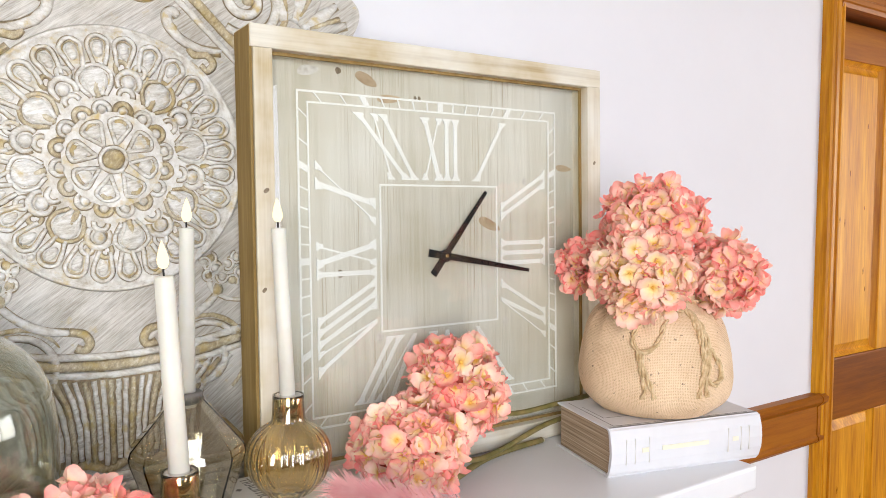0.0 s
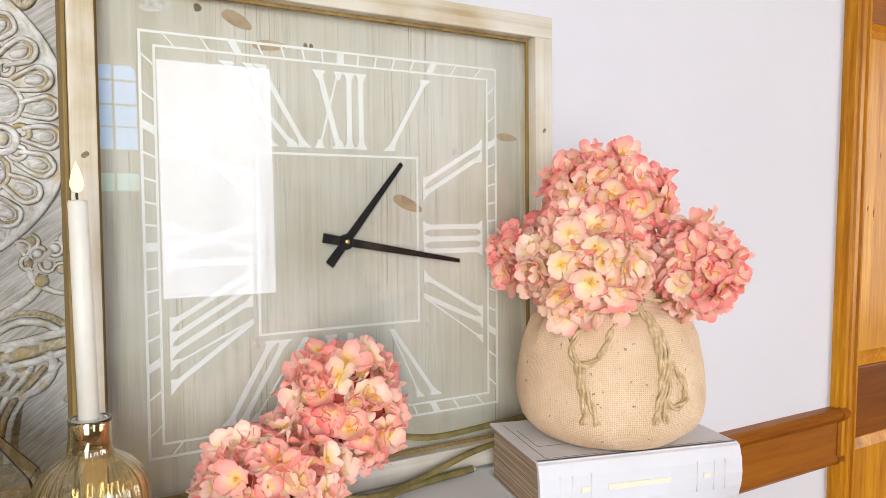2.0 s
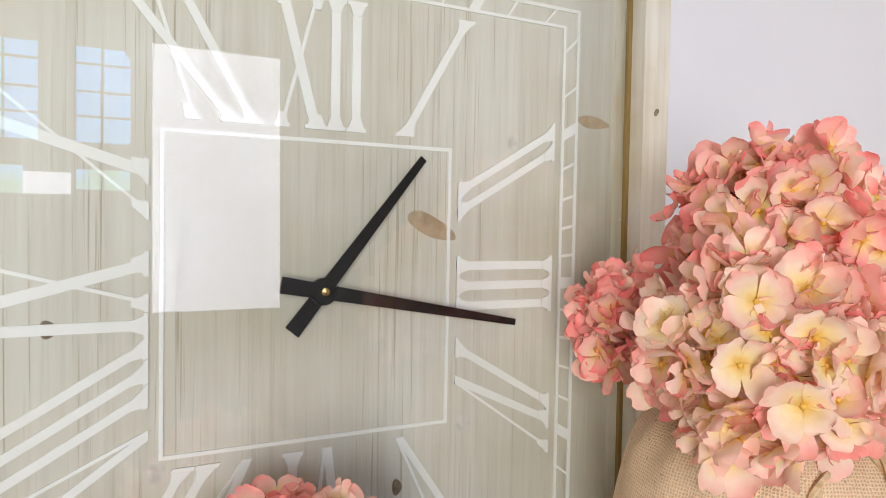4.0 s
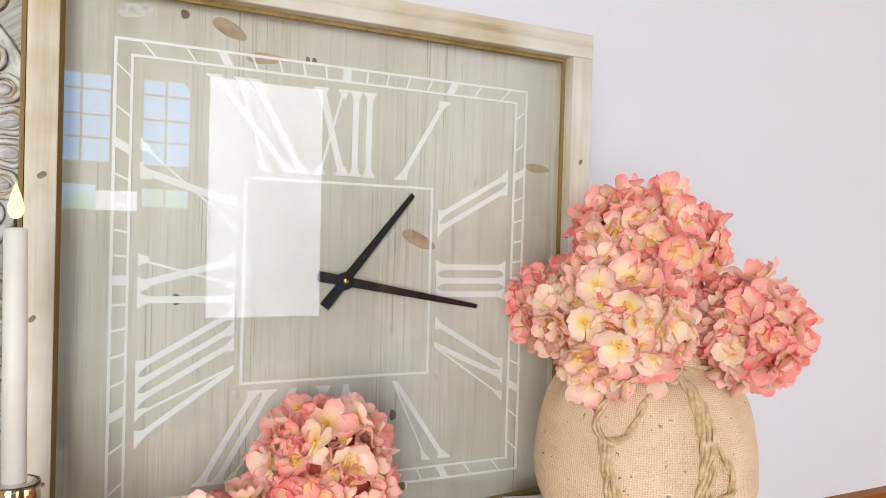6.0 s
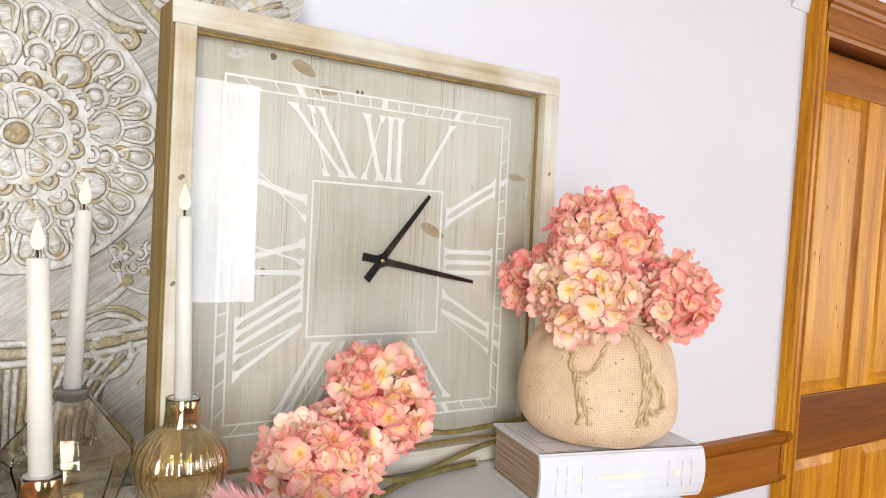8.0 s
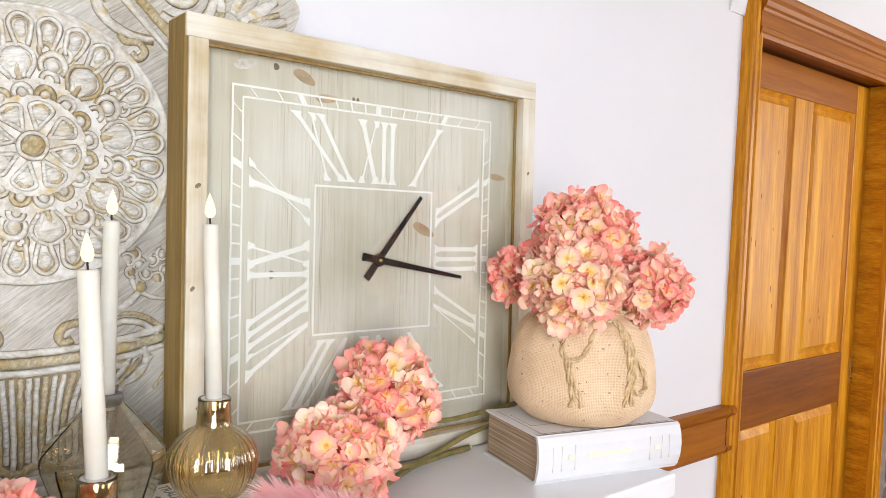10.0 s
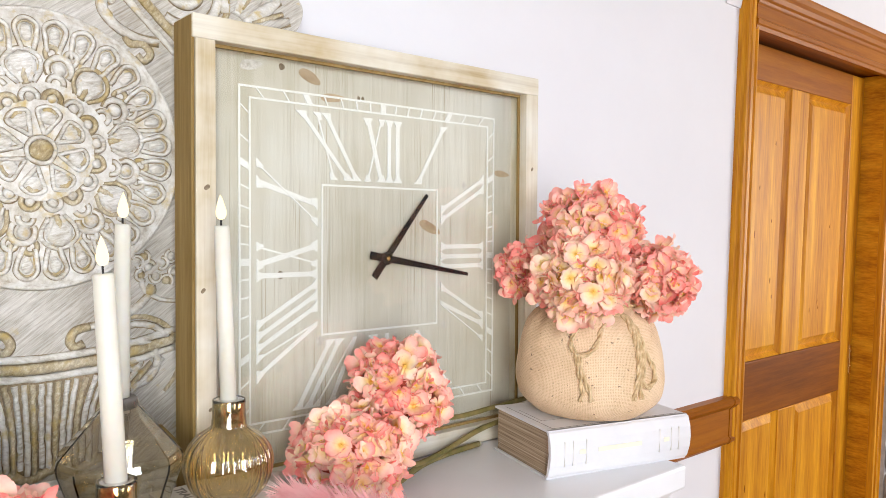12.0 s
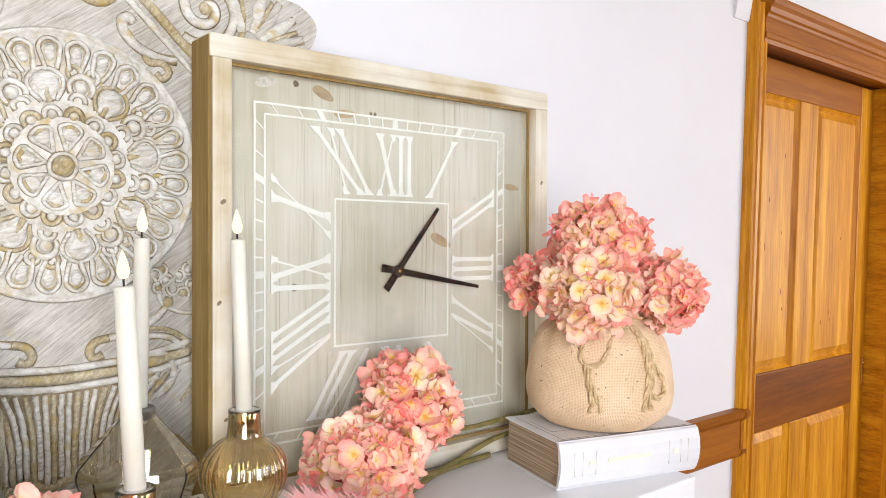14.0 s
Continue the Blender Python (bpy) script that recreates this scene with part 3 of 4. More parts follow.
# ---- the wall clock ----
def clock():
    c = thing("wall_clock", pose(0, -0.052, 1.0815, -1.5), "large square greywashed wooden clock with roman numerals under glass", "clock")
    S, I, F, B = 0.2885, 0.2605, -0.031, 0.024
    SL, IL = 0.2925, 0.2650
    Z = 0.2885
    for name, z0, z1, x0, x1, mat in (("frame_top", Z + I, Z + S, -SL, S, FRAME_H), ("frame_bottom", Z - S, Z - I, -SL, S, FRAME_H)):
        part(name, slab(x0, x1, F, B, z0, z1, 0.0012), mat, c)
    part("frame_side", slab(-SL + 0.0035, -IL, F + 0.0005, B - 0.0005, Z - I, Z + I, 0.0008), FRAME_V, c)
    # only the left edge: golden pine, darkened as the side turned from the light
    part("frame_edge", slab(-SL - 0.0008, -SL + 0.003, F + 0.003, B - 0.001, Z - S + 0.001, Z + S - 0.002, 0.0006), SIDE, c, "golden outer edge toned dark for the clock's shaded side")
    part("frame_side", slab(I, S, F + 0.0005, B - 0.0005, Z - I, Z + I, 0.0008), FRAME_V, c)
    face = part("face_board", slab(-IL + 0.0002, I - 0.0002, 0.004, 0.012, Z - I + 0.0002, Z + I - 0.0002), BOARD, c, "grey-washed pine face board")
    Y0, Y1 = 0.0028, 0.0042

    def strip(bm, a, b, wa, wb=None, along=None, lift=0.0):
        """A flat stroke from a to b, its ends cut along the given direction."""
        a, b = Vector(a), Vector(b)
        d = (b - a).normalized()
        n = Vector(along).normalized() if along else Vector((-d.y, d.x))
        wb = wb or wa
        pts = [a + n * wa / 2, a - n * wa / 2, b - n * wb / 2, b + n * wb / 2]
        prism([(p.x, Z + p.y) for p in pts], Y0 - lift, Y1, bm)

    def square(r, w):
        bm = bmesh.new()
        for k in range(4):
            q = Matrix.Rotation(math.pi / 2 * k, 2)
            strip(bm, q @ Vector((-r - w / 2, r)), q @ Vector((r - w / 2 - 0.00005, r)), w)
        return bm

    part("track_line", square(0.2200, 0.0027), NUMERAL, face)
    part("track_line", square(0.2060, 0.0024), NUMERAL, face)
    part("inner_square", square(0.1010, 0.0026), NUMERAL, face)
    for k in range(60):
        a = math.tau * k / 60
        d = Vector((math.sin(a), math.cos(a)))
        f = max(abs(d.x), abs(d.y))
        if abs(abs(d.x) - abs(d.y)) < 1e-6:
            continue
        edge = (1, 0) if abs(d.y) > abs(d.x) else (0, 1)
        bm = bmesh.new()
        strip(bm, d / f * 0.2073, d / f * 0.2186, 0.009 if k % 5 == 0 else 0.0022, along=edge)
        part("minute_mark", bm, NUMERAL, face)
    thick, thin, lo, hi = 0.0064, 0.0024, 0.1085, 0.1975
    wide = {"I": 0.0152, "V": 0.034, "X": 0.036}
    for h, text in enumerate("XII I II III IV V VI VII VIII IX X XI".split()):
        turn = Matrix.Rotation(-math.pi / 2 * (((h + 1) % 12) // 3), 2)
        slope = math.tan(radians(30 * (((h + 1) % 3) - 1)))
        bm = bmesh.new()
        total = sum(wide[ch] for ch in text)

        def at(u, v):
            w = lo + (hi - lo) * v
            return turn @ Vector((u + slope * w, w))

        level = turn @ Vector((1, 0))
        x = -total / 2

        def foot(u, v, w):
            s = 0.0028 / (hi - lo)
            va, vb = (0, s) if v == 0 else (1 - s, 1)
            strip(bm, at(u, va), at(u, vb), w, along=level, lift=0.0004)
            # bracket that flares the stroke into its serif
            va, vb, wa, wb = (s, s * 3.5, w * 0.8, w * 0.42) if v == 0 else (1 - s * 3.5, 1 - s, w * 0.42, w * 0.8)
            strip(bm, at(u, va), at(u, vb), wa, wb, along=level, lift=0.0006)

        for ch in text:
            w = wide[ch]
            m = x + w / 2
            if ch == "I":
                strip(bm, at(m, 0), at(m, 1), thick, along=level)
                foot(m, 0, 0.0145), foot(m, 1, 0.0145)
            elif ch == "V":
                strip(bm, at(m - w * 0.32, 1), at(m, 0), thick, along=level)
                strip(bm, at(m + w * 0.34, 1), at(m + 0.002, 0), thin, along=level, lift=0.0002)
                foot(m - w * 0.32, 1, 0.0155), foot(m + w * 0.34, 1, 0.010)
            else:
                strip(bm, at(m - w * 0.33, 1), at(m + w * 0.33, 0), thick * 1.1, along=level)
                strip(bm, at(m + w * 0.33, 1), at(m - w * 0.33, 0), thin, along=level, lift=0.0002)
                for e in (-1, 1):
                    foot(m + e * w * 0.33, 0, 0.0155 if e > 0 else 0.011), foot(m + e * w * 0.33, 1, 0.0155 if e < 0 else 0.011)
            x += w
        part("numeral", bm, NUMERAL, face)
    # knots in the board: place, half sizes, lean, tone
    for x, z, a, b, lean, mat in ((-0.119, 0.2425, 0.0175, 0.0075, -24, KNOT), (-0.203, 0.247, 0.0165, 0.006, 8, KNOT_PALE), (-0.161, 0.2505, 0.0045, 0.0045, 0, KNOT_DARK), (-0.083, 0.219, 0.02, 0.0055, 4, KNOT),
                                  (-0.042, 0.2235, 0.0024, 0.003, 0, KNOT_DARK), (-0.035, 0.2235, 0.0024, 0.003, 0, KNOT_DARK), (0.239, 0.1325, 0.0165, 0.005, -4, KNOT), (0.157, 0.1105, 0.0048, 0.0055, 0, KNOT_PALE),
                                  (0.088, 0.044, 0.022, 0.0075, -22, KNOT), (0.117, -0.105, 0.0065, 0.006, 0, KNOT_PALE), (-0.162, -0.018, 0.005, 0.005, 0, KNOT_DARK), (-0.104, -0.109, 0.006, 0.007, 0, KNOT_PALE), (0.062, -0.145, 0.004, 0.006, 0, KNOT_DARK)):
        bm = bmesh.new()
        ring = []
        for k in range(20):
            t = math.tau * k / 20
            r = 1 + 0.16 * noise.noise((x * 50 + math.cos(t), z * 50, math.sin(t)))
            p = Matrix.Rotation(radians(lean), 2) @ Vector((a * r * math.cos(t), b * r * math.sin(t) * (1 - 0.3 * math.cos(t))))
            ring.append((x + p.x, Z + z + p.y))
        prism(ring, 0.0037, 0.0045, bm)
        part("knot", bm, mat, face)
    for x, z, q in ((-0.276, 0.09, 0.0035), (-0.281, -0.03, 0.003), (-0.272, -0.17, 0.0028), (-0.268, 0.272, 0.0014), (0.1, 0.275, 0.0016), (-0.12, 0.274, 0.0015), (0.275, 0.14, 0.003), (0.272, -0.06, 0.0032)):
        bm = lathe([(0, 0), (q, 0), (q * 0.9, 0.0004), (0, 0.0005)], 14, lambda a, k, h: k * (1 + 0.25 * math.sin(2 * a + x * 90)))
        part("frame_knot", bm, KNOT_DARK, c).matrix_basis = pose(x, F + 0.0007, Z + z, 90)
    g = part("glass_pane", slab(-IL + 0.001, I - 0.001, -0.0125, -0.0105, Z - I + 0.001, Z + I - 0.001), PANE, c, "clear reflecting glass pane")
    g.visible_shadow = False
    # one outer and one inner bead hold the glass
    for k in range(4):
        q = Matrix.Rotation(math.pi / 2 * k, 2)
        p = [q @ Vector(v) for v in ((-I, I), (I, I), (I - 0.004, I - 0.004), (-I + 0.004, I - 0.004))]
        part("glazing_bead", prism([(v.x - (IL - I if v.x < 0 else 0), Z + v.y) for v in p], -0.016, -0.0128), SIDE, c)

    def hand(name, degrees, length, tail, w0, w1, y):
        bm = bmesh.new()
        q = Matrix.Rotation(radians(-degrees), 2)
        prism([((q @ Vector(v)).x, Z + (q @ Vector(v)).y) for v in ((-w0 / 2, -tail), (w0 / 2, -tail), (w1 / 2, length), (-w1 / 2, length))], y, y + 0.0012, bm)
        return part(name, bm, HAND, c, "tapered black clock hand")

    hand("hour_hand", 38.8, 0.119, 0.034, 0.0112, 0.0054, -0.006)
    hand("minute_hand", 100.2, 0.158, 0.030, 0.0112, 0.005, -0.008)
    boss = part("hub", lathe([(0, 0), (0.0092, 0), (0.0092, 0.004), (0.008, 0.005), (0, 0.005)], 24), HAND, c)
    boss.matrix_basis = pose(0, -0.004, Z, 90)
    part("cap", lathe([(0, 0), (0.0032, 0), (0.0028, 0.0016), (0, 0.002)], 16), BRASS, boss, "small brass cap nut").matrix_basis = pose(0, 0, 0.005)
    return c


clock()

# ---- carved panel behind the clock ----
def carved_panel():
    p = thing("carved_wall_panel", (-0.432, 0.021, MZ + 0.004), "carved whitewashed wooden wall panel with gilded medallion", "wall panel")
    CZ, R = 0.412, 0.152
    half = [(0, 0.0), (0.26, 0.0), (0.285, 0.03), (0.262, 0.09), (0.275, 0.15), (0.246, 0.21), (0.262, 0.29), (0.243, 0.36), (0.262, 0.44), (0.25, 0.50), (0.268, 0.55), (0.300, 0.575), (0.322, 0.605), (0.325, 0.632), (0.30, 0.652), (0.262, 0.662), (0.235, 0.70), (0.17, 0.735), (0.08, 0.79), (0, 0.81)]
    right = smooth_line([(x, 0, z) for x, z in half], 6)
    outline = [(v.x, v.z) for v in right] + [(-v.x, v.z) for v in right[-2:0:-1]]
    part("backboard", prism(outline, -0.010, 0.026), PANEL, p)

    def chipped(bm):
        """The small unevenness of hand carving."""
        for v in bm.verts:
            v.co += noise.noise_vector(v.co * 95) * 0.0013 + noise.noise_vector(v.co * 260) * 0.0006
        return bm

    def ridge(name, pts, r, y=-0.011, mat=RELIEF, n=7, taper=True, parent=p, flat=0.75):
        line = smooth_line([(x, y, z) for x, z in pts], n)
        if parent is p and mat is not BROWN and r > 0.0014:
            # a darker brown line along both flanks of the relief
            base = smooth_line([(x, y + 0.0011, z) for x, z in pts], n)
            part("brown_outline", tube(base, r + 0.00065, 6, flat=0.3), OUTLINE, parent, smooth=True)
        f = (lambda s: r * (0.35 + 0.65 * math.sin(math.pi * min(1, 0.12 + s * 0.88)) ** 0.7)) if taper else r
        return part(name, chipped(tube(line, f, 8, flat=flat)), mat, parent, smooth=True)

    def dome(name, x, z, a, b, h, turn=0, mat=RELIEF, y=-0.0095, parent=p):
        bm = bmesh.new()
        bmesh.ops.create_uvsphere(bm, u_segments=14, v_segments=8, radius=1)
        q = Matrix.Rotation(radians(turn), 2)
        for v in bm.verts:
            w = q @ Vector((v.co.x * a, v.co.z * b))
            v.co = Vector((x + w.x, y + v.co.y * h, z + w.y))
        return part(name, chipped(bm), mat, parent, smooth=True)

    def spiral(cx, cz, r0, r1, turns, start, sense=1, n=26):
        return [(cx + (r0 + (r1 - r0) * k / n) * math.cos(start + sense * turns * math.tau * k / n), cz + (r0 + (r1 - r0) * k / n) * math.sin(start + sense * turns * math.tau * k / n)) for k in range(n + 1)]

    # medallion
    med = part("medallion", lathe([(0, 0.006), (0.12, 0.006), (0.144, 0.004), (0.148, 0.004), (0.1505, 0.0085), (0.1535, 0.0085), (0.156, 0.001), (0, 0.0)], 72), RELIEF, p, "round carved medallion", True)
    med.matrix_basis = pose(0, -0.0085, CZ, 90)
    Y = -0.0155

    def polar(r, a):
        return (r * math.cos(a), CZ + r * math.sin(a))

    N = 28
    for k in range(N):
        a = math.tau * (k + 0.5) / N
        w = math.pi / N * 0.80
        loop = [polar(0.108, a - w * 0.55), polar(0.122, a - w * 0.85), polar(0.134, a - w * 0.92), polar(0.1405, a - w * 0.5), polar(0.1425, a), polar(0.1405, a + w * 0.5), polar(0.134, a + w * 0.92), polar(0.122, a + w * 0.85), polar(0.108, a + w * 0.55)]
        ridge("petal_rim", loop, 0.0023, Y - 0.0006, RELIEF, 4, False, flat=0.9)
        mx, mz = polar(0.126, a)
        inner = [(mx + (x - mx) * 0.78, mz + (z - mz) * 0.78) for x, z in loop]
        ridge("petal_line", inner, 0.0012, Y + 0.0008, GILT if k % 3 else OUTLINE, 4, False, flat=0.9)
        dome("petal", *polar(0.127, a), 0.0095, 0.0056, 0.0034, math.degrees(a), DIMPLE, Y + 0.001)
    for k in range(8):
        a = math.tau * (k + 0.25) / 8
        # palmette and pair of scrolls, in turn
        q = Matrix.Rotation(a, 2)

        def at(pts):
            return [((q @ Vector(v)).x, CZ + (q @ Vector(v)).y) for v in pts]

        fan = at([(0.074, -0.008), (0.086, -0.017), (0.099, -0.018), (0.108, -0.009), (0.1105, 0), (0.108, 0.009), (0.099, 0.018), (0.086, 0.017), (0.074, 0.008)])
        ridge("palmette_rim", fan, 0.0022, Y, GILT if k % 2 else DIMPLE, 4, False)
        dome("palmette", *at([(0.092, 0)])[0], 0.0165, 0.0145, 0.004, math.degrees(a), DIMPLE, Y + 0.001)
        ridge("palmette_rib", at([(0.072, 0), (0.085, 0.001), (0.098, 0)]), 0.004, Y, GILT, 5)
        for e in (-1, 1):
            ridge("palmette_rib", at([(0.074, e * 0.004), (0.088, e * 0.009), (0.098, e * 0.011)]), 0.003, Y, RELIEF, 4)
        b = a + math.tau / 16
        dome("bead", *polar(0.092, b), 0.0072, 0.0072, 0.006, 0, RELIEF, Y)
        ridge("scroll", [(x, z) for x, z in spiral(*polar(0.092, b), 0.0135, 0.0115, 0.72, b - 2.2)], 0.0036, Y, RELIEF, 1, True)
        for e in (-1, 1):
            ridge("scroll", spiral(*polar(0.108, b + e * 0.085), 0.0085, 0.004, 0.9, b + e * 2.6, -e, 14), 0.0026, Y, GILT if e > 0 else RELIEF, 1, True)
        ridge("scroll", spiral(*polar(0.076, b), 0.0085, 0.007, 0.55, b - 1.7, 1, 12), 0.003, Y, RELIEF, 1, True)
        # inner wheel: a wedge between two spokes
        c0, w = a + math.tau / 16, math.tau / 16 * 0.74
        wedge = [polar(0.0185, c0), polar(0.032, c0 - w * 0.75), polar(0.0435, c0 - w * 0.95), polar(0.0475, c0 - w * 0.5), polar(0.0485, c0), polar(0.0475, c0 + w * 0.5), polar(0.0435, c0 + w * 0.95), polar(0.032, c0 + w * 0.75), polar(0.0185, c0)]
        ridge("wheel_rim", wedge, 0.0022, Y, DIMPLE, 4, False)
        dome("wheel_petal", *polar(0.038, c0), 0.0095, 0.0085, 0.003, math.degrees(c0), DIMPLE, Y + 0.001)
        ridge("gold_stroke", [polar(0.043, c0 - w * 0.5), polar(0.0455, c0), polar(0.043, c0 + w * 0.5)], 0.0026, Y - 0.0005, GILT, 4)
    for k in range(16):
        a = math.tau * (k + 0.5) / 16
        ridge("inner_scallop", spiral(*polar(0.058, a), 0.0088, 0.0082, 0.62, a - 1.95, 1, 12), 0.003, Y, GILT if k % 2 else DIMPLE, 1, True)
        dome("inner_bead", *polar(0.0585, a), 0.005, 0.005, 0.0035, 0, RELIEF, Y)
    dome("centre_boss", 0, CZ, 0.0125, 0.0115, 0.006, 0, GILT, Y)
    ridge("boss_rim", spiral(0, CZ, 0.0145, 0.0145, 1.0, 0, 1, 24), 0.0022, Y, RELIEF, 1, False)

    # moulded collar and fluted bell under the medallion
    for z, r, m in ((0.180, 0.0042, RELIEF), (0.169, 0.0062, GILT), (0.158, 0.004, RELIEF)):
        ridge("collar", [(x, z + 0.9 * x * x) for x in (-0.15, -0.11, -0.07, -0.03, 0, 0.03, 0.07, 0.11, 0.15)], r, -0.011, m, 5, False)
    part("bell", prism([(-0.112, 0.165), (-0.10, 0.12), (-0.094, 0.075), (-0.10, 0.056), (0, 0.045), (0.10, 0.056), (0.094, 0.075), (0.10, 0.12), (0.112, 0.165), (0, 0.158)], -0.0112, -0.0095), BROWN, p, "brown-stained fluted bell")
    for k in range(-12, 13):
        s = k / 12
        x0, x1 = 0.088 * s, 0.088 * s + 0.034 * s * abs(s)
        z1 = 0.052 + 0.012 * s * s + 0.004 * math.cos(k * 2.1)
        ridge("flute", [(x1 * 1.12, 0.152 + 0.9 * x1 * x1), (x0 * 1.1, 0.125), (x0 * 0.98, 0.09), (x0 * 0.96, z1)], 0.0029, -0.0115, (DIMPLE, RELIEF, GILT)[k % 3], 5, False, flat=1.1)
    ridge("bell_hem", [(x, 0.048 + 0.9 * x * x + 0.004 * math.sin(x * 130)) for x in [i * 0.009 - 0.099 for i in range(23)]], 0.0055, -0.011, GILT, 3, False)
    for z, r in ((0.034, 0.005), (0.02, 0.006), (0.008, 0.005)):
        ridge("foot_moulding", [(-0.24, z), (-0.1, z), (0, z), (0.1, z), (0.24, z)], r, -0.0105, RELIEF, 4, False)

    # scrolls and leaves, the same on both sides
    for e in (-1, 1):
        def m(pts):
            return [(e * x, z) for x, z in pts]

        ridge("scroll", m([(0.052, 0.212), (0.036, 0.208), (0.030, 0.197), (0.036, 0.189), (0.045, 0.193)]), 0.005, -0.011, GILT)
        ridge("scroll", m([(0.052, 0.212), (0.075, 0.215), (0.098, 0.226), (0.118, 0.244), (0.123, 0.258)]), 0.0048, -0.011, RELIEF)
        dome("bead", e * 0.121, 0.251, 0.0075, 0.0075, 0.007, 0, GILT)
        ridge("volute", m(spiral(0.103, 0.168, 0.046, 0.006, 1.9, 0.5, 1, 44)), 0.0046, -0.011, RELIEF, 1, True)
        ridge("volute", m(spiral(0.103, 0.168, 0.056, 0.05, 0.55, -0.9, 1, 20)), 0.0034, -0.010, GILT, 1, True)
        ridge("leaf_stem", m([(0.098, 0.295), (0.108, 0.275), (0.112, 0.255), (0.13, 0.24), (0.16, 0.235)]), 0.0032, -0.0105, RELIEF)
        for i, (x, z) in enumerate(((0.093, 0.312), (0.100, 0.300), (0.088, 0.300), (0.112, 0.292), (0.104, 0.286), (0.118, 0.280), (0.110, 0.270), (0.127, 0.268), (0.134, 0.284), (0.140, 0.262), (0.15, 0.272), (0.146, 0.292))):
            dome("berry", e * x, z, 0.0055, 0.0048, 0.005, i * 40, GILT if i % 3 == 0 else RELIEF)
            ridge("tendril", m(spiral(x, z, 0.0075, 0.0068, 0.6, i * 1.3, 1, 9)), 0.0018, -0.0125, RELIEF, 1, True)
        # shoulder: bar, volute and shell
        ridge("bar", m([(0.055, 0.652), (0.09, 0.618), (0.125, 0.585), (0.16, 0.552)]), 0.006, -0.011, GILT, 6, False)
        ridge("bar", m([(0.040, 0.645), (0.075, 0.611), (0.11, 0.578), (0.15, 0.54)]), 0.004, -0.011, RELIEF, 6, False)
        ridge("scroll", m([(0.077, 0.588), (0.071, 0.594), (0.064, 0.588), (0.068, 0.574), (0.084, 0.560), (0.105, 0.552), (0.13, 0.551)]), 0.0062, -0.011, RELIEF)
        ridge("scroll", m([(0.09, 0.552), (0.097, 0.544), (0.112, 0.545), (0.12, 0.535), (0.112, 0.526), (0.104, 0.532)]), 0.0045, -0.011, GILT)
        for i in range(5):
            z = 0.50 - i * 0.035
            ridge("leaf", m([(0.152, z + 0.03), (0.166, z + 0.022), (0.17, z + 0.004), (0.16, z - 0.008)]), 0.0055, -0.011, RELIEF)
            ridge("leaf", m([(0.162, z + 0.012), (0.178, z + 0.018), (0.19, z + 0.006), (0.186, z - 0.006)]), 0.005, -0.011, GILT if i % 2 else RELIEF)
        ridge("volute", m(spiral(0.165, 0.622, 0.048, 0.007, 1.6, -2.2, 1, 44)), 0.0068, -0.0115, RELIEF, 1, True)
        ridge("volute", m(spiral(0.165, 0.622, 0.057, 0.053, 0.6, -1.6, 1, 20)), 0.0045, -0.0105, GILT, 1, True)
        dome("bead", e * 0.165, 0.622, 0.0085, 0.0085, 0.008, 0, GILT)
        for i in range(6):
            a = radians(14 + i * 19)
            x0, z0 = 0.222, 0.583
            L = 0.088 - 0.003 * i
            ridge("shell_rib", m([(x0 + 0.02 * math.cos(a), z0 + 0.02 * math.sin(a)), (x0 + L * 0.6 * math.cos(a), z0 + L * 0.6 * math.sin(a)), (x0 + L * math.cos(a + 0.04), z0 + L * math.sin(a + 0.04))]), 0.0095, -0.009, RELIEF if i % 2 else PANEL, 6)
            if i % 2 == 0:
                ridge("shell_vein", m([(x0 + 0.03 * math.cos(a + .16), z0 + 0.03 * math.sin(a + .16)), (x0 + L * 0.9 * math.cos(a + .16), z0 + L * 0.9 * math.sin(a + .16))]), 0.0032, -0.0135, GILT, 8)
        for i in range(5):
            dome("bead", e * (0.205 + i * 0.014), 0.572 + 0.006 * math.sin(i * 1.6), 0.008, 0.0065, 0.006, 20, RELIEF)
        ridge("crest", m([(0.0, 0.62), (0.03, 0.605), (0.05, 0.61), (0.06, 0.63), (0.045, 0.645), (0.03, 0.635)]), 0.0055, -0.011, GILT)
        for i in range(4):
            dome("crest_bead", e * (0.098 - 0.008 * i), 0.6 + 0.016 * i + 0.02, 0.006, 0.006, 0.005)
    return p


carved_panel()


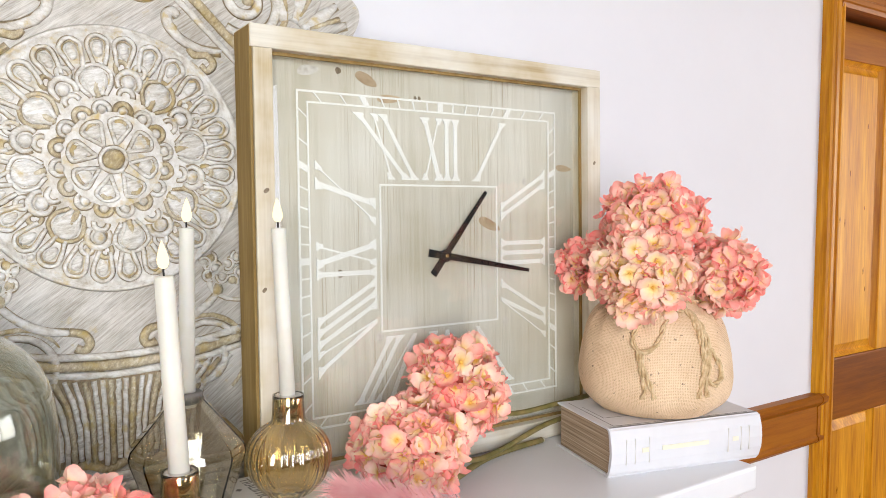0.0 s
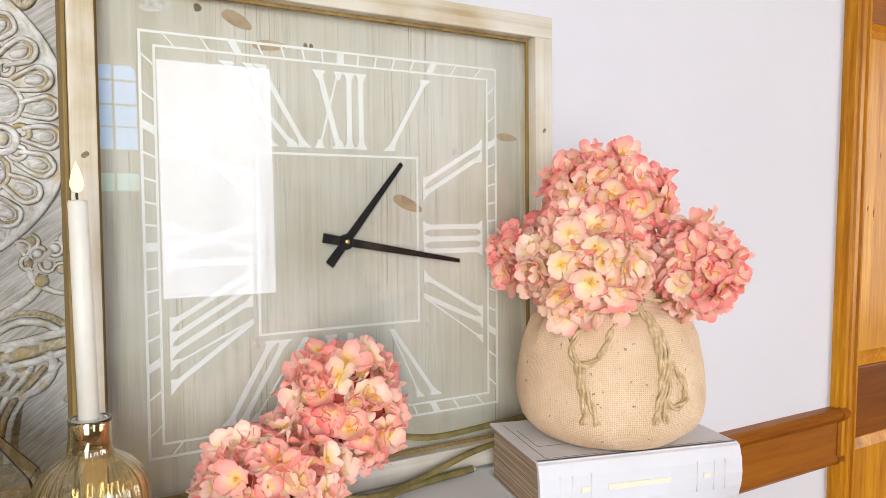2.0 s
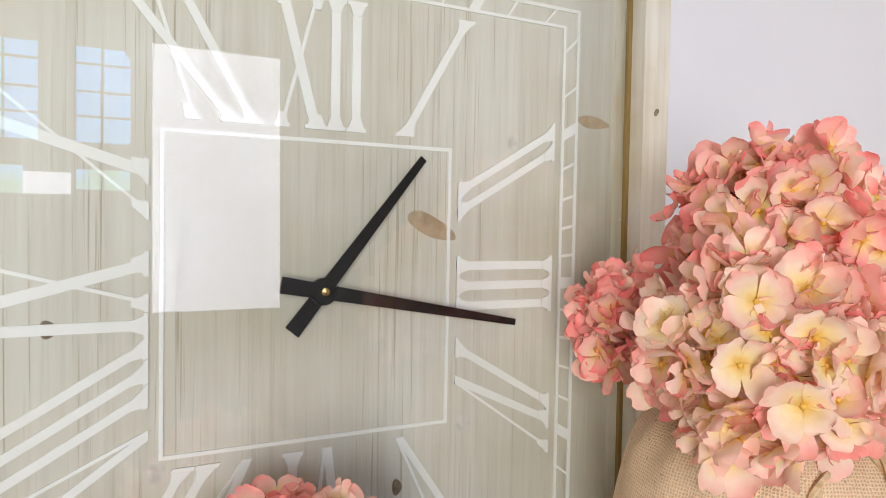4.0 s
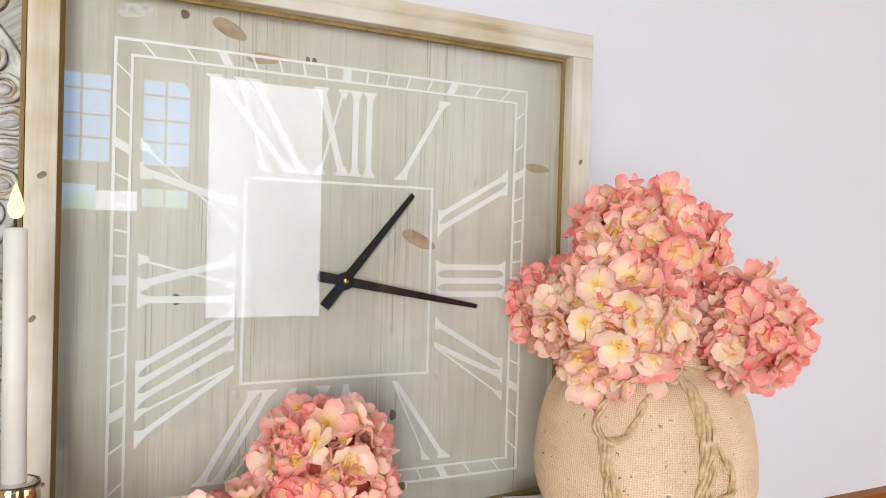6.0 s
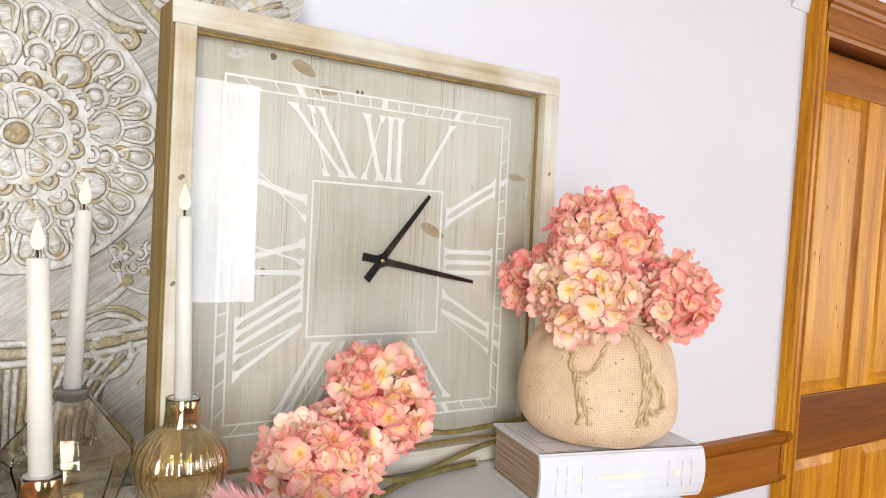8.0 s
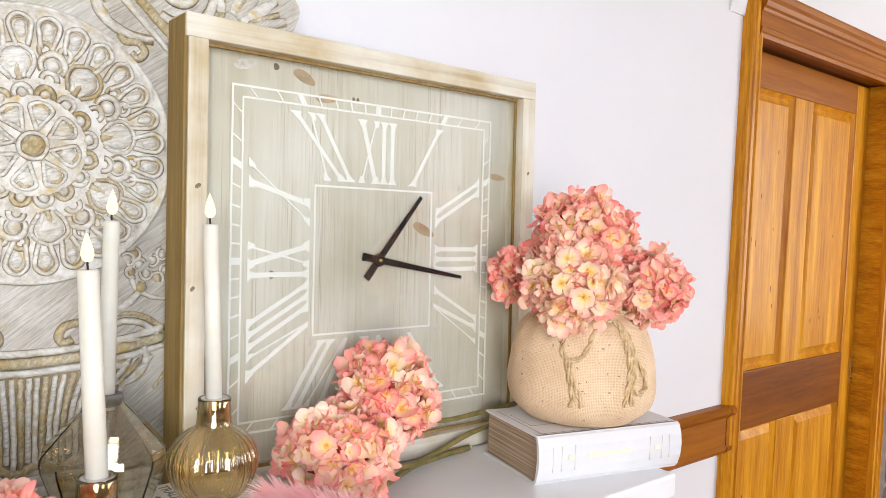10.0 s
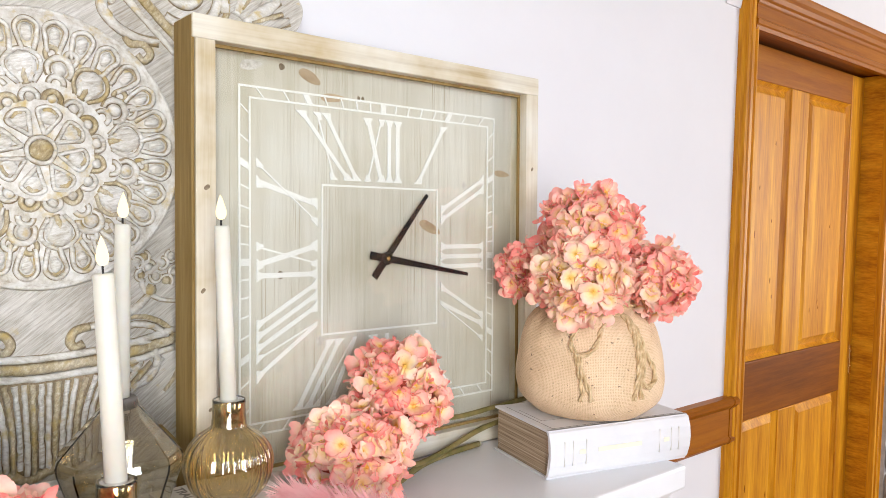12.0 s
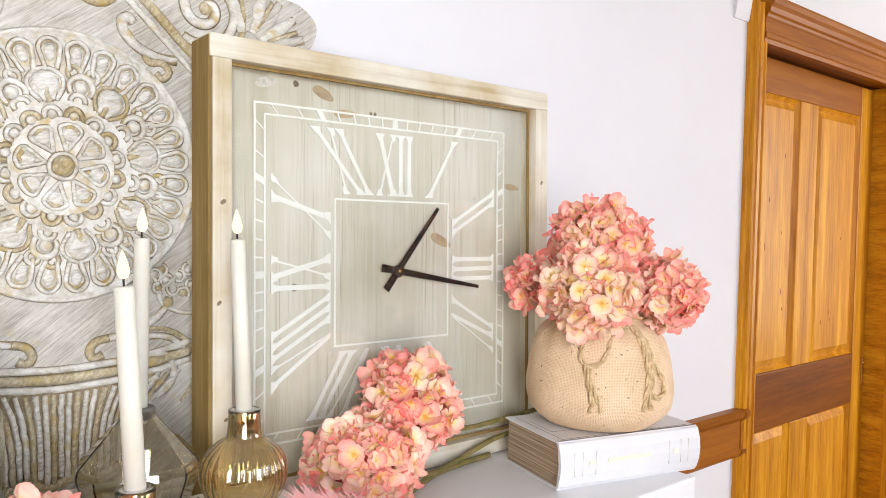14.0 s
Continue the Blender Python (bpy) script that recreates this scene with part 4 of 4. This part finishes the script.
# ---- flowers ----
def floret_mesh(seed, material):
    rnd = random.Random(seed)
    bm = bmesh.new()
    n = 4 if seed % 4 else 5
    for k in range(n):
        a = math.tau * k / n + rnd.uniform(-0.15, 0.15)
        L, W, cup, twist = 0.0188 * rnd.uniform(0.86, 1.1), 0.0104 * rnd.uniform(0.85, 1.12), rnd.uniform(-0.45, 1.2), rnd.uniform(-0.5, 0.5)
        rows = []
        for i, (s, w) in enumerate(((0.06, 0.14), (0.3, 0.58), (0.56, 0.96), (0.8, 0.98), (0.94, 0.72), (1.0, 0.36))):
            row = []
            for u in (-1, -0.6, -0.2, 0.2, 0.6, 1):
                r = L * s
                z = 0.0035 + cup * r * s * 0.75 + 0.0028 * u * u * s + twist * u * W * w * s + 0.0012 * math.sin(s * 7 + u * 3 + k)
                x, y = r * (1 - 0.12 * u * u * s), u * W * w
                row.append(bm.verts.new((x * math.cos(a) - y * math.sin(a), x * math.sin(a) + y * math.cos(a), z)))
            rows.append(row)
        for p, q in zip(rows, rows[1:]):
            for i in range(5):
                bm.faces.new((p[i], p[i + 1], q[i + 1], q[i]))
    bmesh.ops.create_icosphere(bm, subdivisions=1, radius=0.0021, matrix=Matrix.Translation((0, 0, 0.004)))
    me = bpy.data.meshes.new("floret")
    bm.to_mesh(me)
    bm.free()
    me.materials.append(material)
    for p in me.polygons:
        p.use_smooth = True
    return me


FLORETS = [[floret_mesh(k, m) for k in range(1, 13)] for m in PETALS]


def hydrangea(x, y, z, r, count, stem, label, group, squash=0.9, seed=1, floor=None, cast=2):
    h = thing("hydrangea", (x, y, z), label, "flower", group)
    rnd = random.Random(seed)
    # filler ball, coloured as the shaded gaps between florets
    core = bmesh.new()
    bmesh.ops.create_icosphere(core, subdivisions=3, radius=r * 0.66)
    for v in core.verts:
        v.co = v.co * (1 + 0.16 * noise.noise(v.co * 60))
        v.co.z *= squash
    part("shade_toned_core", core, CORE, h, smooth=True)
    if stem:
        part("stem", tube(smooth_line([Vector(q) - Vector((x, y, z)) for q in stem], 8), lambda s: 0.0042 - 0.0006 * s, 8), STEM, h, "olive green cut stem", True)
    count = int(count * 1.25)
    for k in range(count):
        f = (k + 0.5) / count
        zz = 1 - 2 * f
        a = k * 2.399963 + rnd.uniform(-0.25, 0.25)
        n = Vector((math.sqrt(1 - zz * zz) * math.cos(a), math.sqrt(1 - zz * zz) * math.sin(a), zz))
        n = (n + 0.16 * Vector((rnd.gauss(0, 1), rnd.gauss(0, 1), rnd.gauss(0, 1)))).normalized()
        rad = r * (1 + 0.10 * noise.noise(n * 2.3 + Vector((seed, 0, 0)))) * rnd.uniform(0.70, 1.0)
        pos = Vector((n.x * rad, n.y * rad, n.z * rad * squash)) - n * 0.008
        if floor is not None and z + pos.z < floor + 0.016:
            continue
        d = (n + 0.48 * Vector((rnd.gauss(0, 1), rnd.gauss(0, 1), rnd.gauss(0, 1)))).normalized()
        ob = new("floret", FLORETS[cast][rnd.randrange(12)])
        ob.parent = h
        ob.matrix_basis = Matrix.Translation(pos) @ d.to_track_quat("Z", "Y").to_matrix().to_4x4() @ pose(0, 0, 0, 0, 0, rnd.uniform(0, 360)) @ Matrix.Scale(rnd.uniform(0.76, 1.08), 4)
    return h


POT = Vector((0.2675, -0.206, 1.1475))
top_of_pot = POT + Vector((0, 0, 0.18))
SET = "hydrangeas in the burlap pot"
hydrangea(0.254, -0.210, 1.418, 0.076, 230, [top_of_pot + Vector((0, 0, -0.05)), (0.26, -0.207, 1.36), (0.258, -0.208, 1.41)], "coral pink silk hydrangea head standing tallest in the burlap pot", SET, 0.86, 3, cast=0)
hydrangea(0.190, -0.246, 1.351, 0.070, 230, [top_of_pot + Vector((-0.01, 0, -0.05)), (0.245, -0.208, 1.33), (0.22, -0.21, 1.345)], "peach and cream silk hydrangea head over the pot's rim", SET, 0.9, 4, cast=1)
hydrangea(0.314, -0.288, 1.344, 0.053, 190, [top_of_pot + Vector((0.02, 0, -0.05)), (0.295, -0.24, 1.34), (0.318, -0.28, 1.35)], "rose pink silk hydrangea head drooping over the pot's rim", SET, 0.98, 5, cast=2)
hydrangea(0.190, -0.136, 1.353, 0.038, 115, [top_of_pot + Vector((-0.01, 0.02, -0.05)), (0.235, -0.16, 1.34), (0.185, -0.135, 1.355)], "deep pink silk hydrangea head close to the clock's frame", SET, 1.0, 6, cast=0)
LAID = "hydrangeas laid on the mantel"
hydrangea(-0.045, -0.143, 1.203, 0.068, 190, [(0.262, -0.094, 1.142), (0.18, -0.095, 1.138), (0.08, -0.105, 1.14), (0.0, -0.13, 1.17), (-0.03, -0.148, 1.21)], "pink silk hydrangea head lying against the clock", LAID, 1.05, 7)
hydrangea(-0.133, -0.170, 1.146, 0.070, 210, [(0.225, -0.093, 1.116), (0.15, -0.095, 1.108), (0.06, -0.108, 1.092), (-0.02, -0.14, 1.10), (-0.11, -0.178, 1.14)], "pale pink silk hydrangea head lying on the mantel", LAID, 0.9, 8, MZ, 2)
hydrangea(-0.508, -0.255, 1.145, 0.066, 170, None, "pale pink silk hydrangea head lying before the glass dome", LAID, 0.95, 9, MZ)


def loose_stem(pts, r):
    o = Vector(pts[0])
    s = thing("twig", o, "olive green artificial twig lying on the mantel", "twig", "twigs on the mantel")
    part("stalk", tube(smooth_line([Vector(q) - o for q in pts], 8), r, 8), STEM, s, smooth=True)
    part("cut_end", lathe([(0, 0), (r * 0.8, 0), (r * 0.8, 0.003), (0, 0.003)], 10), FOIL, s).matrix_basis = Matrix.Translation(Vector(pts[-1]) - o) @ (Vector(pts[-1]) - Vector(pts[-2])).to_track_quat("Z", "Y").to_matrix().to_4x4()


loose_stem([(-0.02, -0.115, 1.165), (0.01, -0.108, 1.166), (0.032, -0.105, 1.168), (0.052, -0.1, 1.167)], 0.0042)
loose_stem([(-0.05, -0.15, 1.0848), (0.02, -0.115, 1.0848), (0.08, -0.1, 1.0848), (0.15, -0.092, 1.0848)], 0.0045)


# ---- burlap pot with its bow ----
POT_SHAPE = [(0.0, 0.0), (0.07, 0.0), (0.087, 0.006), (0.103, 0.022), (0.109, 0.046), (0.108, 0.07), (0.1035, 0.098), (0.0955, 0.124), (0.082, 0.144), (0.066, 0.155), (0.059, 0.162), (0.059, 0.172), (0.063, 0.188), (0.061, 0.189), (0.053, 0.168), (0.0, 0.163)]


def pot_radius(z):
    for (r0, z0), (r1, z1) in zip(POT_SHAPE[1:], POT_SHAPE[2:]):
        if z0 <= z <= z1:
            return r0 + (r1 - r0) * (z - z0) / max(z1 - z0, 1e-6)
    return 0.06


def pot():
    p = thing("flower_pot", POT, "round burlap-wrapped flower pot tied with a jute bow", "flower pot")
    fine = smooth_line([(r, 0, z) for r, z in POT_SHAPE], 4)

    def shape(a, r, z):
        fold = 0.005 * math.sin(a * 11 + 3 * math.sin(a * 2)) * max(0, min(1, (z - 0.10) / 0.06)) * (z < 0.18)
        return r * (1 + 0.028 * noise.noise((math.cos(a) * 1.8, math.sin(a) * 1.8, z * 14))) + (fold if r > 0.02 else 0)

    part("burlap_wrap", lathe([(max(v.x, 0.0), v.z) for v in fine], 96, shape, uv=True), BURLAP, p, smooth=True)
    front = math.atan2(-0.63, -0.775)

    def on(u, w, lift=0.003):
        """A place on the pot's front: millimetres sideways and up."""
        z = w * 0.001
        r = pot_radius(z) + lift
        a = front + math.asin(max(-0.98, min(0.98, u * 0.001 / r)))
        return Vector((r * math.cos(a), r * math.sin(a), z))

    for name, pts in (("bow_loop", [(30, 158), (14, 156), (-4, 149), (-18, 134), (-26, 119), (-25, 106), (-15, 99), (-3, 101), (7, 113), (13, 131), (22, 149), (31, 158)]),
                      ("bow_loop", [(34, 158), (46, 150), (58, 138), (68, 120), (75, 100), (86, 82), (90, 66), (86, 56), (77, 54), (72, 63), (73, 82), (72, 100)]),
                      ("bow_tail", [(-20, 101), (-17, 84), (-13, 66), (-10, 50), (-12, 35)]), ("bow_tail", [(-16, 100), (-12, 78), (-4, 58), (2, 42), (3, 36)]),
                      ("bow_tail", [(34, 158), (47, 146), (58, 126), (65, 100), (66, 76), (63, 54), (60, 37)]), ("bow_tail", [(36, 158), (52, 144), (63, 122), (70, 98), (69, 76), (68, 56), (72, 38)])):
        part(name, rope([on(u, w) for u, w in pts], 0.0034), JUTE, p, "twisted jute string")
    part("neck_tie", rope([Vector((0.0635 * math.cos(a), 0.0635 * math.sin(a), 0.158 + 0.002 * math.sin(3 * a))) for a in [math.tau * k / 24 for k in range(25)]], 0.0034), JUTE, p)
    part("knot", rope([on(24, 154, 0.004), on(30, 163, 0.007), on(38, 160, 0.008), on(34, 151, 0.008), on(26, 157, 0.006)], 0.0034), JUTE, p)


pot()


# ---- books ----
def book():
    b = thing("book", pose(0.124, -0.257, MZ, 0, 0, -14.5), "thick white hardback book with aged page edges", "book")
    W, D, H = 0.246, 0.148, 0.067
    part("cover_top", slab(0, W, 0.004, D, H - 0.003, H, 0.001), PAPER, b)
    part("cover_bottom", slab(0, W, 0.004, D, 0, 0.003, 0.001), PAPER, b)
    bm = bmesh.new()
    prof = [(0.006, 0), (0.001, 0.006), (-0.0035, 0.02), (-0.005, 0.035), (-0.0035, 0.05), (0.001, 0.064), (0.006, H), (0.009, H), (0.004, 0.06), (0.0005, 0.035), (0.004, 0.01), (0.009, 0)]
    rows = [[bm.verts.new((x, y, z)) for y, z in prof] for x in (-0.0008, W + 0.0008)]
    for i in range(len(prof)):
        j = (i + 1) % len(prof)
        bm.faces.new((rows[0][i], rows[0][j], rows[1][j], rows[1][i]))
    bm.faces.new(rows[0]), bm.faces.new(rows[1][::-1])
    spine = part("spine", bm, PAPER, b)
    part("page_block", slab(0.004, W - 0.004, 0.008, D - 0.005, 0.0032, H - 0.0032), PAGES, b, "brown aged page edges")
    for x in (0.022, 0.036, 0.058, W - 0.058, W - 0.036, W - 0.022):
        part("spine_line", slab(x - 0.0004, x + 0.0004, -0.0053, -0.003, 0.018, 0.052), COVER, spine)
    for x, w in ((0.078, 0.076), (0.046, 0.010), (W - 0.051, 0.010)):
        part("printed_bar", slab(x, x + w, -0.0058, -0.004, 0.033, 0.039), FOIL, spine, "faint gold printed bar")
    for x0, x1, y0, y1 in ((0.012, W - 0.012, 0.012, 0.0128), (0.012, 0.0128, 0.0128, D - 0.012), (0.02, 0.09, 0.05, 0.0507), (0.02, 0.0207, 0.0507, 0.11)):
        part("cover_line", slab(x0, x1, y0, y1, H - 0.0002, H + 0.0002), INK, b)


book()


def flat_book():
    b = thing("book", pose(-0.338, -0.275, MZ, 0, 0, 2), "cream softcover book lying under the glass vases", "book")
    W, D, H = 0.122, 0.188, 0.0405
    part("cover_top", slab(0, W, 0, D, H - 0.002, H, 0.0006), COVER, b)
    part("cover_bottom", slab(0, W, 0, D, 0, 0.002, 0.0006), COVER, b)
    part("spine", slab(-0.002, 0, 0, D, 0, H), COVER, b)
    part("page_block", slab(0.0005, W - 0.003, 0.003, D - 0.003, 0.0022, H - 0.0022), PAGES, b)
    cu = bpy.data.curves.new("title", "FONT")
    cu.body, cu.size, cu.extrude = "TRADITION", 0.016, 0.00015
    drawn = new("title", cu)
    me = bpy.data.meshes.new_from_object(drawn.evaluated_get(bpy.context.evaluated_depsgraph_get()))
    bpy.data.objects.remove(drawn)
    me.materials.clear()
    me.materials.append(INK)
    title = new("title", me)
    title.parent, title.matrix_basis = b, pose(0.022, 0.182, H + 0.0002, 0, 0, -90)
    part("printed_bar", slab(0.041, 0.045, 0.13, 0.172, H - 0.0002, H + 0.0002), INK, b)
    part("printed_mark", lathe([(0, 0), (0.004, 0), (0.004, 0.0003), (0, 0.0003)], 4), INK, b).matrix_basis = pose(0.011, 0.152, H)


flat_book()


# ---- candles and glass ----
def candle(base, tip, r=0.0085, group="taper candles"):
    base, tip = Vector(base), Vector(tip)
    d = tip - base
    L = d.length
    c = thing("taper_candle", Matrix.Translation(base) @ d.to_track_quat("Z", "Y").to_matrix().to_4x4(), "ivory taper candle with a small lit flame", "candle", group)
    part("wax", lathe([(0, 0), (r, 0), (r * 0.98, L * 0.5), (r * 0.94, L - 0.002), (r * 0.85, L), (r * 0.7, L - 0.001), (0.003, L - 0.0035), (0, L - 0.004)], 32, lambda a, q, z: q * (1 + 0.02 * noise.noise((math.cos(a) * 3, math.sin(a) * 3, z * 30)))), WAX, c, smooth=True)
    part("wick", tube([(0, 0, L - 0.005), (0.0004, 0, L + 0.004), (0.0003, 0.0002, L + 0.009)], 0.0011, 6), WICK, c)
    part("flame", lathe([(0, L + 0.006), (0.0038, L + 0.008), (0.0056, L + 0.012), (0.0056, L + 0.016), (0.0040, L + 0.023), (0.0017, L + 0.030), (0.0, L + 0.034)], 20), FLAME, c, "glowing teardrop flame", True)


def amber_vase(x, y, z, h=0.112):
    v = thing("candle_vase", (x, y, z), "ribbed amber lustre glass bud vase holding a candle", "vase", "amber vases")
    k = h / 0.112
    out = [(0.0, 0.0), (0.020, 0.0), (0.030, 0.006), (0.041, 0.02), (0.0465, 0.038), (0.0445, 0.056), (0.036, 0.070), (0.024, 0.079), (0.0192, 0.083), (0.0178, 0.095), (0.0172, 0.112)]
    line = [(max(p.x, 0), p.z * k) for p in smooth_line([(r, 0, q) for r, q in out], 4)]
    inner = [(max(r - 0.0022, 0), q + (0.002 if q < 0.01 else 0)) for r, q in line][::-1]

    def ribs(a, r, q):
        body = max(0, min(1, (0.09 * k - q) / (0.03 * k)))
        return r * (1 + 0.06 * body * (abs(math.sin(a * 11)) - 0.6))

    part("glass_body", lathe(line + inner, 132, ribs), AMBER, v, smooth=True)
    part("silvered_lip", lathe([(0.0105, h - 0.03), (0.0148, h - 0.028), (0.0150, h - 0.001), (0.0142, h), (0.0105, h)], 40), SILVER, v, "dark silvered candle sleeve", True)


amber_vase(-0.2875, -0.161, MZ + 0.0408)
candle((-0.2875, -0.161, 1.216), (-0.2905, -0.145, 1.418))
amber_vase(-0.423, -0.224, MZ, 0.112)
candle((-0.4225, -0.224, 1.176), (-0.4305, -0.211, 1.377), 0.0097)


def geo_vase(x, y, z):
    v = thing("faceted_vase", (x, y, z), "faceted champagne glass vase holding a taper candle", "vase")
    prof = [(0.0, 0.0), (0.030, 0.0), (0.034, 0.004), (0.062, 0.088), (0.063, 0.095), (0.061, 0.102), (0.019, 0.150), (0.016, 0.157)]
    inner = [(max(r - 0.0028, 0), q + (0.004 if q < 0.01 else 0)) for r, q in prof][::-1]

    def facet(a, r, q):
        s = math.tau / 12
        return r * math.cos(s / 2) / math.cos((a % s) - s / 2) if q < 0.152 else r

    bm = lathe(prof + inner, 48, facet)
    part("glass_body", bm, SMOKE, v)
    part("collar", lathe([(0.0092, 0.146), (0.0150, 0.148), (0.0165, 0.158), (0.0140, 0.160), (0.0092, 0.159)], 32), INK, v, "dark candle collar", True)


geo_vase(-0.385, -0.114, MZ)
candle((-0.385, -0.114, 1.222), (-0.378, -0.098, 1.418))


def dome():
    d = thing("glass_cloche", (-0.622, -0.135, MZ), "smoky green glass dome on a turned wooden base", "cloche")
    part("wooden_base", lathe([(0, 0), (0.122, 0), (0.126, 0.006), (0.124, 0.014), (0.118, 0.02), (0.108, 0.022), (0.108, 0.024), (0, 0.024)], 64), PINE_X, d, smooth=True)
    out = [(0.106, 0.025), (0.1075, 0.06), (0.1075, 0.15), (0.103, 0.185), (0.09, 0.215), (0.066, 0.238), (0.03, 0.249), (0.0, 0.251)]
    line = [(max(p.x, 0), p.z) for p in smooth_line([(r, 0, q) for r, q in out], 4)]
    part("glass_dome", lathe(line + [(max(r - 0.003, 0), q - (0.003 if q > 0.2 else 0)) for r, q in line][::-1], 64), GREY_GLASS, d, "smoky green-grey blown glass", True)
    part("glass_lip", lathe([(0.1005, 0.0245), (0.109, 0.0245), (0.111, 0.030), (0.108, 0.036), (0.1005, 0.034)], 64), GREY_GLASS, d, "thick pale glass lip", True)


dome()


def plume():
    p = tagged(new("pampas_plume"), "fluffy pink pampas plume lying on the mantel", "dried plume", kind="stuff")
    rnd = random.Random(11)
    verts, faces = [], []
    a, b = Vector((-0.15, -0.335, 1.105)), Vector((-0.272, -0.268, 1.152))
    for k in range(4200):
        s = rnd.random()
        o = a.lerp(b, s)
        n = Vector((rnd.gauss(0, 1), rnd.gauss(0, 1), rnd.gauss(0, 0.8) + 0.35)).normalized()
        d = (n * 0.75 + (b - a).normalized() * 1.0).normalized()
        L = rnd.uniform(0.02, 0.058) * (1.1 - 0.45 * s)
        side = d.cross(Vector((0.6, 0.7, 0.4))).normalized() * 0.00042
        i = len(verts)
        bend = Vector((0, 0, -0.005 * rnd.random()))
        verts += [o - side, o + side, o + d * L * 0.6 + side, o + d * L * 0.6 - side, o + d * L + bend]
        faces += [(i, i + 1, i + 2, i + 3), (i + 3, i + 2, i + 4)]
    me = bpy.data.meshes.new("pampas_plume")
    me.from_pydata([tuple(v) for v in verts], [], faces)
    me.materials.append(PLUME)
    hair = new("plume_hair", me)
    hair.parent = p
    part("plume_stalk", tube(smooth_line([(-0.02, -0.336, MZ + 0.004), (-0.1, -0.336, 1.092), (-0.19, -0.31, 1.12), (-0.25, -0.27, 1.146)], 6), 0.003, 8), STEM, p, smooth=True)


plume()
stones()
